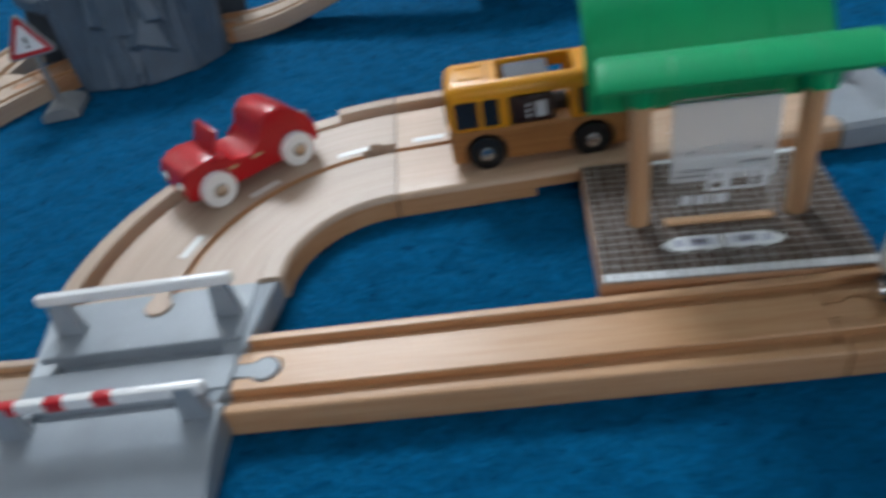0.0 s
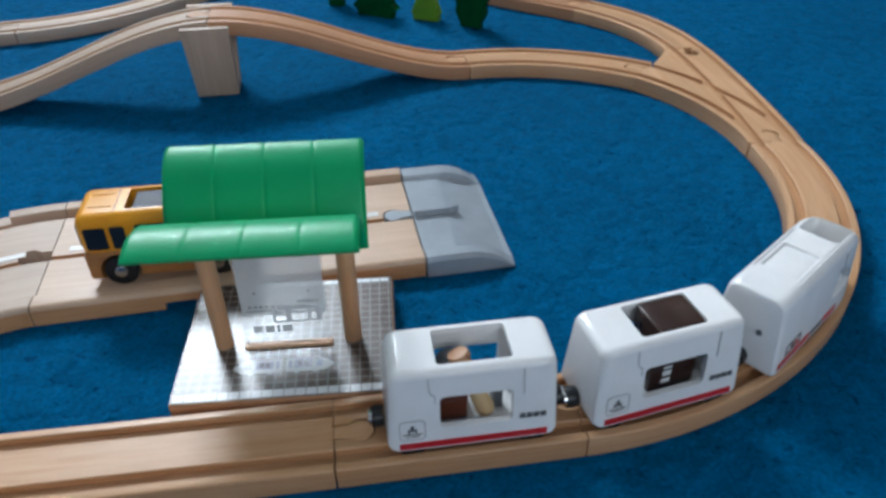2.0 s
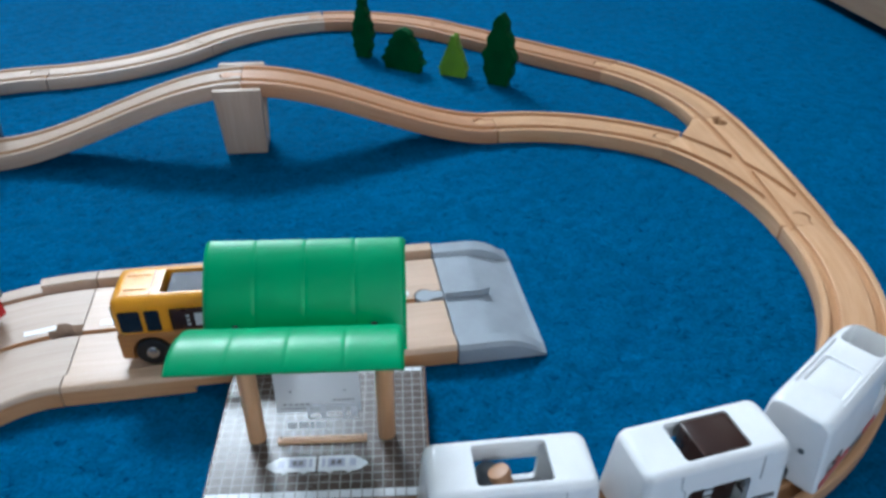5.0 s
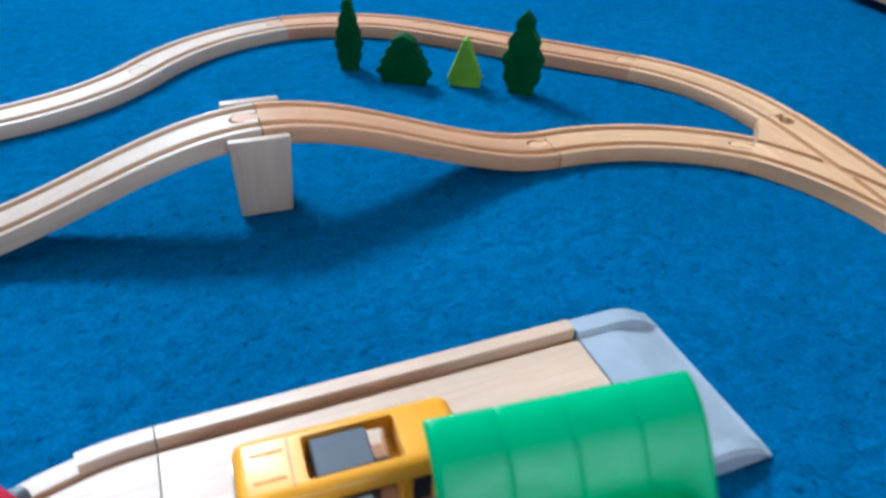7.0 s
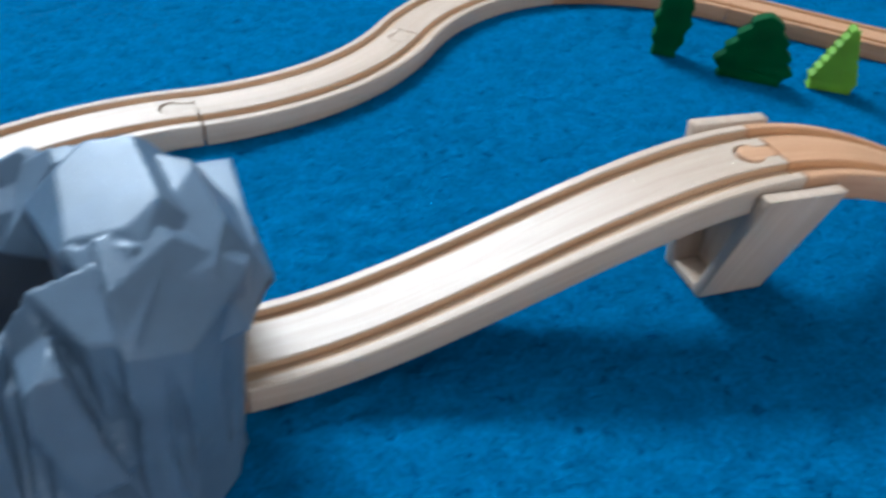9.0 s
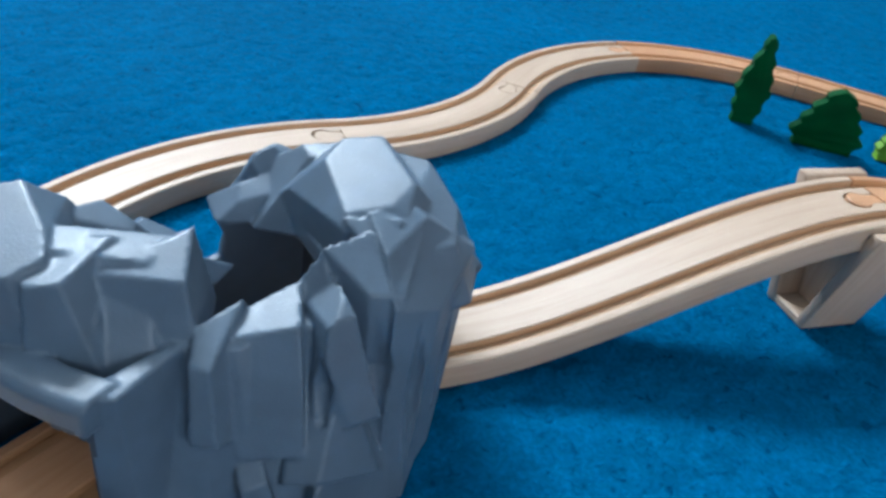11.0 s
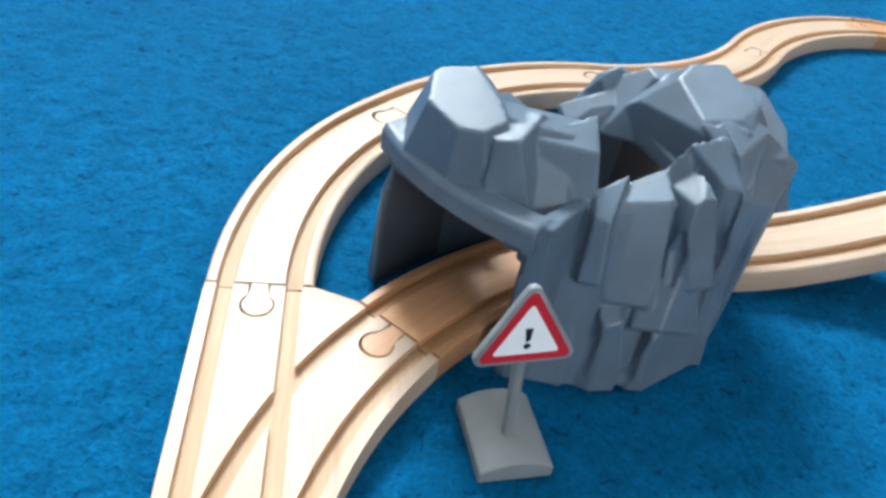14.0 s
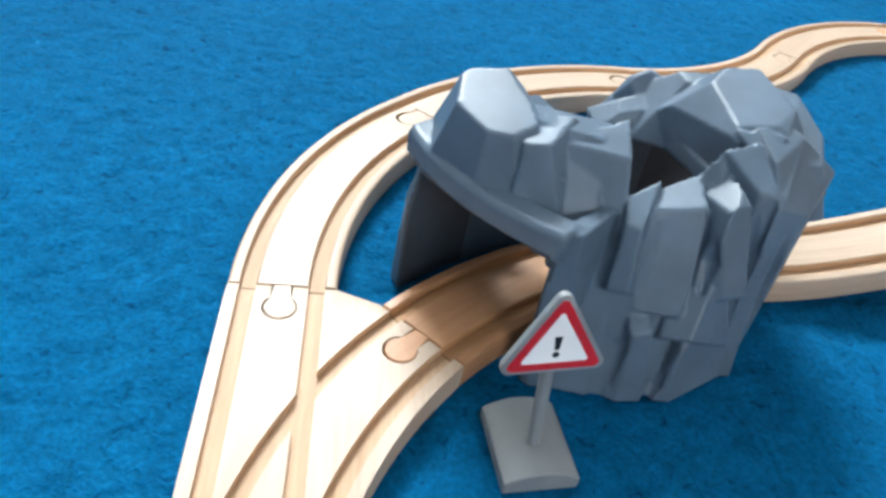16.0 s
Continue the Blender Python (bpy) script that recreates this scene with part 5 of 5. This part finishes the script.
def locomotive(m):
    th = thing("train_locomotive", m, "white streamlined toy locomotive with a red stripe", "toy locomotive", "toy train")
    L = 0.1000
    nose = 0.034

    def sec(x):
        e = x + L / 2
        k = 0.0 if e >= 0.004 else 0.0022 * (1 - math.sqrt(max(0, 1 - (1 - e / 0.004) ** 2)))
        f = max(0.0, (x - (L / 2 - nose)) / nose)
        top = CZ1 - k - (CZ1 - 0.0270) * (1 - math.sqrt(max(0.0, 1 - f ** 2.1)))
        w = 1.0 - 0.42 * f ** 2.4
        return coach_section((CW0 - 2 * k) * w, (CW1 - 2 * k) * (w * 0.98), CZ0 - 0.001 + k, top, min(0.006, (top - CZ0) * 0.35))

    xs = [-L / 2, -L / 2 + 0.0006, -L / 2 + 0.0018, -L / 2 + 0.004, 0.0] + [L / 2 - nose + nose * t for t in (0, 0.12, 0.24, 0.36, 0.48, 0.58, 0.68, 0.76, 0.84, 0.90, 0.95, 0.98, 0.995)]
    body = mesh_ob("body", hull(xs, sec), M_WHITE, th)
    side = [(-0.0430, 0.0270), (-0.0250, 0.0262), (-0.0185, 0.0275), (-0.0200, 0.0305), (-0.0255, 0.0370), (-0.0320, 0.0415), (-0.0390, 0.0435)]
    cab = mesh_ob("cutter", prism([(L / 2 + x, z) for x, z in side], -0.04, 0.04, bevel=0.0010), M_WHITE)
    cab.matrix_world = pose(0, 0, 0, 90, 0, 0)
    hole = cut_box(0.0270, 0.0200, 0.040, (L / 2 - 0.0285, 0, 0.0245), 0.0030)
    hole.matrix_world = pose(L / 2 - 0.0285, 0, 0.024, 0, 4, 0) @ pose(0.0285 - L / 2, 0, -0.024)
    lid = cut_box(0.0250, 0.0185, 0.010, (-0.018, 0, CZ1 - 0.0016), 0.0022)
    for c in (cab, hole, lid):
        c.matrix_world = th.matrix_world @ c.matrix_world
        bpy.context.view_layer.update()
        carve(body, [c])
    smooth_by(body.data, 0.45)
    hb = prism(rounded(0.0238, 0.0173, 0.002), 0, 0.0008, bevel=0.0004, seg=2)
    part("roof_panel", hb, M_WHITE, body).matrix_local = pose(-0.018, 0, CZ1 - 0.0020)
    for y in (-0.0112, 0.0112):
        part("roof_rib", box(0.0420, 0.0009, 0.0006, 0.0002, 1), M_WHITE, body).matrix_local = pose(-0.012, y, CZ1 - 0.0003)
    for s in (-1, 1):
        yy = lambda z: s * (CW0 / 2 - (CW0 - CW1) / 2 * (z - CZ0) / (CZ1 - CZ0) + 0.00015)
        lean = math.degrees(math.atan2((CW0 - CW1) / 2, CZ1 - CZ0))
        for x0, x1 in ((-0.046, -0.014), (0.002, 0.016)):
            p = part("red_stripe", box(x1 - x0, 0.0003, 0.0033), M_RED, body)
            p.matrix_local = pose((x0 + x1) / 2, yy(CZ0 + 0.002), CZ0 + 0.0020, s * lean, 0, 0)
        for k in range(4):
            p = part("letter_bar", box(0.0026, 0.0003, 0.0024), M_GREYPRINT, body)
            p.matrix_local = pose(-0.0105 + 0.0031 * k, yy(CZ0 + 0.002), CZ0 + 0.0022, s * lean, 0, 0)
        for x, w in ((-0.0370, 0.0055), (-0.0290, 0.0070)):
            fr = bmesh.new()
            for sx, sz, xx, z in ((w, 0.0005, 0, 0), (w, 0.0005, 0, 0.0050), (0.0005, 0.0052, -w / 2, 0), (0.0005, 0.0052, w / 2, 0)):
                box(sx, 0.0003, sz, at=(xx, 0, z), bm=fr)
            p = part("side_mark", fr, M_GREYPRINT, body, smooth=None)
            p.matrix_local = pose(x, yy(CZ0 + 0.008), CZ0 + 0.0070, s * lean, 0, 0)
            if w > 0.006:
                p = part("red_mark", prism([(-0.0018, 0), (0.0018, 0), (0, 0.0030)], 0, 0.0003), M_RED, body)
                p.matrix_local = pose(x, yy(CZ0 + 0.009), CZ0 + 0.0080, 90 + s * lean, 0, 0)
        p = part("cab_seam", strip([(0.0, 0.0150), (0.0006, 0.0100), (0.0024, 0.0)], 0.0005), M_SEAM, body, smooth=None)
        p.matrix_local = pose(0.0135, yy(CZ0 + 0.0215) - s * 0.0002, CZ0 + 0.0215, s * lean, 0, 0)
    for y in (-0.006, 0.006):
        r = part("screw_hole", lathe([(0.0, 0), (0.0015, 0), (0.0015, 0.0004), (0.0, 0.0004)], 12), M_GREYDARK, body)
        r.matrix_local = pose(-L / 2 - 0.0001, y, 0.036, 0, -90, 0)
    for x in (-0.030, 0.028):
        for y in (-0.0125, 0.0125):
            wheel(0.0068, 0.0045, th, x, y, TH - GD + 0.0068)
    part("chassis", box(0.080, 0.018, 0.0050, 0.0008, 1, at=(0, 0, 0.0110)), M_BLACK, th)
    c = part("coupling", lathe([(0.0, -0.0026), (0.0046, -0.0026), (0.0050, 0.0), (0.0046, 0.0026), (0.0, 0.0026)], 18), M_BLACK, th)
    c.matrix_local = pose(-L / 2 - 0.0028, 0, 0.0195, 0, 90, 0)
    return th


locomotive(loco_m)
fg = lathe([(0.0, 0.0), (0.0050, 0.0005), (0.0055, 0.0080), (0.0030, 0.0110), (0.0045, 0.0135), (0.0048, 0.0160), (0.0032, 0.0190), (0.0, 0.0198)], 16)
drv = mesh_ob("toy_figure", fg, [M_BLUE, M_CREAM], None, 0.9)
for poly in drv.data.polygons:
    poly.material_index = 1 if poly.center.z > 0.0110 else 0
drv.matrix_world = loco_m @ pose(0.0230, -0.0045, 0.0240)
tagged(drv, "blue peg-shaped toy figure with a tan head in the locomotive", "toy figure")

# ---- bus ----


def bus():
    th = thing("toy_bus", pose(0.1960, 0.4565, ROAD_T), "yellow painted wooden toy bus with dark windows", "toy bus")
    L, W = 0.0860, 0.0325
    low = mesh_ob("lower_body", box(L, W, 0.0180, 0.0022, 3, at=(0, 0, 0.0040)), M_BUSWOOD, th)
    up_ = mesh_ob("upper_body", box(L, W, 0.0250, 0.0055, 5, at=(0, 0, 0.0190)), M_YELLOW, th)
    for o, cs in ((up_, ((0.0290, 0.06, 0.0170, (0.0010, 0, 0.0205)), (0.0360, 0.0205, 0.030, (0.0005, 0, 0.0300)))), ):
        for sx, sy, sz, at in cs:
            c = cut_box(sx, sy, sz, at, 0.0016)
            c.matrix_world = th.matrix_world @ c.matrix_world
            bpy.context.view_layer.update()
            carve(o, [c])
    arch = []
    for x in (-0.0260, 0.0250):
        c = mesh_ob("cutter", lathe([(0.0105, -0.04), (0.0105, 0.04)], 28), M_BLACK)
        c.matrix_world = th.matrix_world @ pose(x, 0, 0.0090, 90, 0, 0)
        arch.append(c)
    bpy.context.view_layer.update()
    carve(low, arch)
    smooth_by(low.data, 0.5), smooth_by(up_.data, 0.5)
    box_uv(low, 1, 0)
    part("core", box(L - 0.008, W - 0.022, 0.020, at=(0, 0, 0.006)), M_BLACK, th)
    for s in (-1, 1):
        for x, w in ((-0.0335, 0.0110), (-0.0220, 0.0075), (0.0230, 0.0075), (0.0345, 0.0110)):
            p = part("side_window", prism(rounded(w, 0.0135, 0.0012), 0, 0.0004), M_DARKGLASS, up_)
            p.matrix_local = pose(x, s * (W / 2 + 0.0001), 0.0305, 90 if s < 0 else -90, 0, 0)
    p = part("windscreen", prism(rounded(0.024, 0.0140, 0.0015), 0, 0.0004), M_DARKGLASS, up_)
    p.matrix_local = pose(-L / 2 - 0.0001, 0, 0.0305, 90, 0, -90)
    for x in (-0.0260, 0.0250):
        for y in (-0.0140, 0.0140):
            wheel(0.0088, 0.0055, th, x, y, 0.0088)
    part("cab_seam", box(0.0006, W - 0.0108, 0.0003, at=(-0.0225, 0, 0.0439)), M_BUSWOOD, up_)
    for y in (-0.0062, 0.0062):
        part("roof_rib", box(0.0120, 0.0012, 0.0007, 0.0003, 1, at=(-0.0305, y, 0.0438)), M_YELLOW, up_)
    load = crate(pose(0.1925, 0.4565, ROAD_T + 0.0217), 0.0225, 0.0300, 0.0142, M_DARKBROWN, "toy_box", "dark brown toy box with a white label inside the bus", "toy box")
    part("upper_box", box(0.0225, 0.0185, 0.0058, 0.0008, 1, at=(0, 0, 0.0138)), M_DARKBROWN, load)
    part("lid", box(0.0215, 0.0180, 0.0014, 0.0004, 1, at=(0, 0, 0.0195)), plastic("slate_paint", (0.070, 0.076, 0.092), 0.6), load, "slate grey lid")
    pl = part("label_plate", box(0.0052, 0.0003, 0.0080), M_PRINT, load)
    pl.matrix_local = pose(0.0050, -0.0152, 0.003)
    for k in range(3):
        t_ = part("letter_bar", box(0.0016, 0.0003, 0.0014), M_PRINT, load)
        t_.matrix_local = pose(-0.0010, -0.0152, 0.0032 + 0.0028 * k)


M_BUSWOOD = wood("bus_wood", (0.42, 0.19, 0.055), (0.33, 0.135, 0.035))
M_DARKGLASS = plastic("dark_window_paint", (0.015, 0.017, 0.022), 0.15)
bus()

# ---- red car ----


def red_car():
    near1, near2 = Vector((0.0340, 0.4425)), Vector((0.0700, 0.4730))
    d = (near1 - near2).normalized()
    left = Vector((d.y, -d.x))
    mid = (near1 + near2) / 2 + left * 0.0155
    ang = math.degrees(math.atan2(d.y, d.x))
    th = thing("toy_car", pose(mid.x, mid.y, ROAD_T, 0, 0, ang), "red painted wooden open toy car with white wheels", "toy car")
    W = 0.0300
    pts = [(-0.0370, 0.0060), (0.0370, 0.0060), (0.0385, 0.0090), (0.0380, 0.0200), (0.0350, 0.0235), (0.0180, 0.0255), (0.0120, 0.0190), (0.0, 0.0165), (-0.0060, 0.0180), (-0.0090, 0.0300), (-0.0130, 0.0340), (-0.0240, 0.0340), (-0.0330, 0.0250), (-0.0375, 0.0210), (-0.0385, 0.0090)]
    for _ in range(2):  # round the corners of the side view
        nxt = pts[1:] + pts[:1]
        pts = [k for (x0, z0), (x1, z1) in zip(pts, nxt) for k in ((0.75 * x0 + 0.25 * x1, 0.75 * z0 + 0.25 * z1), (0.25 * x0 + 0.75 * x1, 0.25 * z0 + 0.75 * z1))]
    b = prism(pts, -W / 2, W / 2, bevel=0.0020, seg=3)
    for v in b.verts:
        v.co = Vector((v.co.x, -v.co.z, v.co.y))
    part("body", b, M_REDPAINT, th, smooth=0.45)
    wsb = box(0.0022, 0.0230, 0.0105, 0.0008, 2)
    for v in wsb.verts:
        v.co.x -= 0.45 * v.co.z
    ws = part("windscreen", wsb, M_REDPAINT, th)
    ws.matrix_local = pose(0.0175, 0, 0.0245)
    for s in (-1, 1):
        l = part("lamp", lathe([(0.0, 0), (0.0028, 0), (0.0024, 0.0012), (0.0, 0.0016)], 14), M_STEEL, th)
        l.matrix_local = pose(0.0383, s * 0.009, 0.0150, 0, 90, 0)
        for x in (0.008, -0.006):
            p = part("door_handle", box(0.0052, 0.0006, 0.0016, 0.0003, 1), M_CREAM, th)
            p.matrix_local = pose(x + 0.004, s * (W / 2 + 0.0001), 0.0145)
    k = part("coupling", lathe([(0.0, 0), (0.0040, 0), (0.0044, 0.002), (0.0036, 0.0045), (0.0, 0.0056)], 16), M_GREYDARK, th, "dark grey round coupling")
    k.matrix_local = pose(-0.0372, 0, 0.0150, 0, -90, 0)
    for x in (-0.0235, 0.0235):
        for y in (-0.0165, 0.0165):
            wheel(0.0092, 0.0060, th, x, y, 0.0092, M_WHITE)


red_car()

# ---- level crossing ----


def level_crossing():
    x0, x1 = X0[0] + 0.0006, F0[0] - 0.0006
    xc, w = (x0 + x1) / 2, x1 - x0
    th = thing("level_crossing", pose(xc, 0.3212, 0), "grey plastic toy level crossing with two white barriers", "level crossing")
    prof = [(0.0505, 0.0), (0.0505, 0.0125), (0.0190, 0.0138), (GO + 0.001, 0.0138), (GO, 0.0120 - GD), (GI, 0.0120 - GD), (GI - 0.001, 0.0130), (-GI + 0.001, 0.0130), (-GI, 0.0120 - GD), (-GO, 0.0120 - GD), (-GO - 0.001, 0.0138), (-0.0220, 0.0138), (-0.0330, 0.0125), (-0.0500, 0.0075), (-0.0700, 0.0022), (-0.0760, 0.0010), (-0.0760, 0.0)]
    b = bmesh.new()
    rows = [[b.verts.new((x, y, z)) for y, z in prof] for x in (-w / 2, w / 2)]
    b.faces.new(rows[0][::-1]), b.faces.new(rows[1])
    n = len(prof)
    for i in range(n):
        b.faces.new((rows[0][i], rows[0][(i + 1) % n], rows[1][(i + 1) % n], rows[1][i]))
    ob = part("deck", b, M_GREY, th, smooth=0.5)
    bv = ob.modifiers.new("round", "BEVEL")
    bv.width, bv.segments, bv.limit_method, bv.angle_limit = 0.0008, 2, "ANGLE", radians(30)
    for s in (-1, 1):
        wb_ = prism([(-0.002, -0.030), (0.004, -0.010), (0.0150, 0.0503), (-0.002, 0.0503)], 0.0, 0.0120, bevel=0.0015)
        if s < 0:
            for v in wb_.verts:
                v.co.x = -v.co.x
        p = part("shoulder", wb_, M_GREY, th)
        p.matrix_local = pose(s * (w / 2 - 0.0055), 0, 0.0002)
    for y, red in ((0.0320, False), (-0.0205, True)):
        gate = part("barrier", box(w - 0.002, 0.0040, 0.0050, 0.0012, 2), M_WHITE, th, "white barrier with red stripes" if red else "white barrier")
        gate.matrix_local = pose(0, y, 0.0290 if not red else 0.0245)
        for s in (-1, 1):
            pb = prism([(-0.0060, 0), (0.0060, 0), (0.0034, 0.0160), (-0.0034, 0.0160)], -0.0026, 0.0026, bevel=0.0008)
            for v in pb.verts:
                v.co = Vector((v.co.x, -v.co.z, v.co.y))
            q = part("barrier_post", pb, M_GREY, gate)
            q.matrix_local = pose(s * (w / 2 - 0.008), 0, -0.0158 if not red else -0.0115)
        if red:
            for k in range(3):
                r = part("red_band", box(0.0085, 0.0043, 0.0053, 0.0012, 2), M_RED, gate)
                r.matrix_local = pose(-0.030 + 0.0175 * k, 0, -0.00015)
    for s, st in ((1, F0), (-1, X0)):
        if s > 0:
            k = part("peg", prism(peg_outline(), 0.001, TH - 0.0002, bevel=0.0004, seg=1), M_GREY, th)
            k.matrix_local = pose(w / 2, 0, 0)


level_crossing()

# ---- furniture at the edge of the carpet ----


def sideboard():
    th = thing("sideboard", pose(1.157, 0.95, 0), "pale brown wooden sideboard on short dark feet", "sideboard")
    box_uv(part("body", box(0.46, 1.50, 0.66, 0.004, at=(0, 0, 0.012)), M_FURN, th), 0.2, 1)
    for sx in (-1, 1):
        for sy in (-1, 1):
            part("foot", box(0.05, 0.05, 0.012, 0.002, 1, at=(sx * 0.17, sy * 0.68, 0)), M_DARKBROWN, th)


M_FURN = wood("furniture_wood", (0.40, 0.27, 0.17), (0.30, 0.19, 0.11))
sideboard()
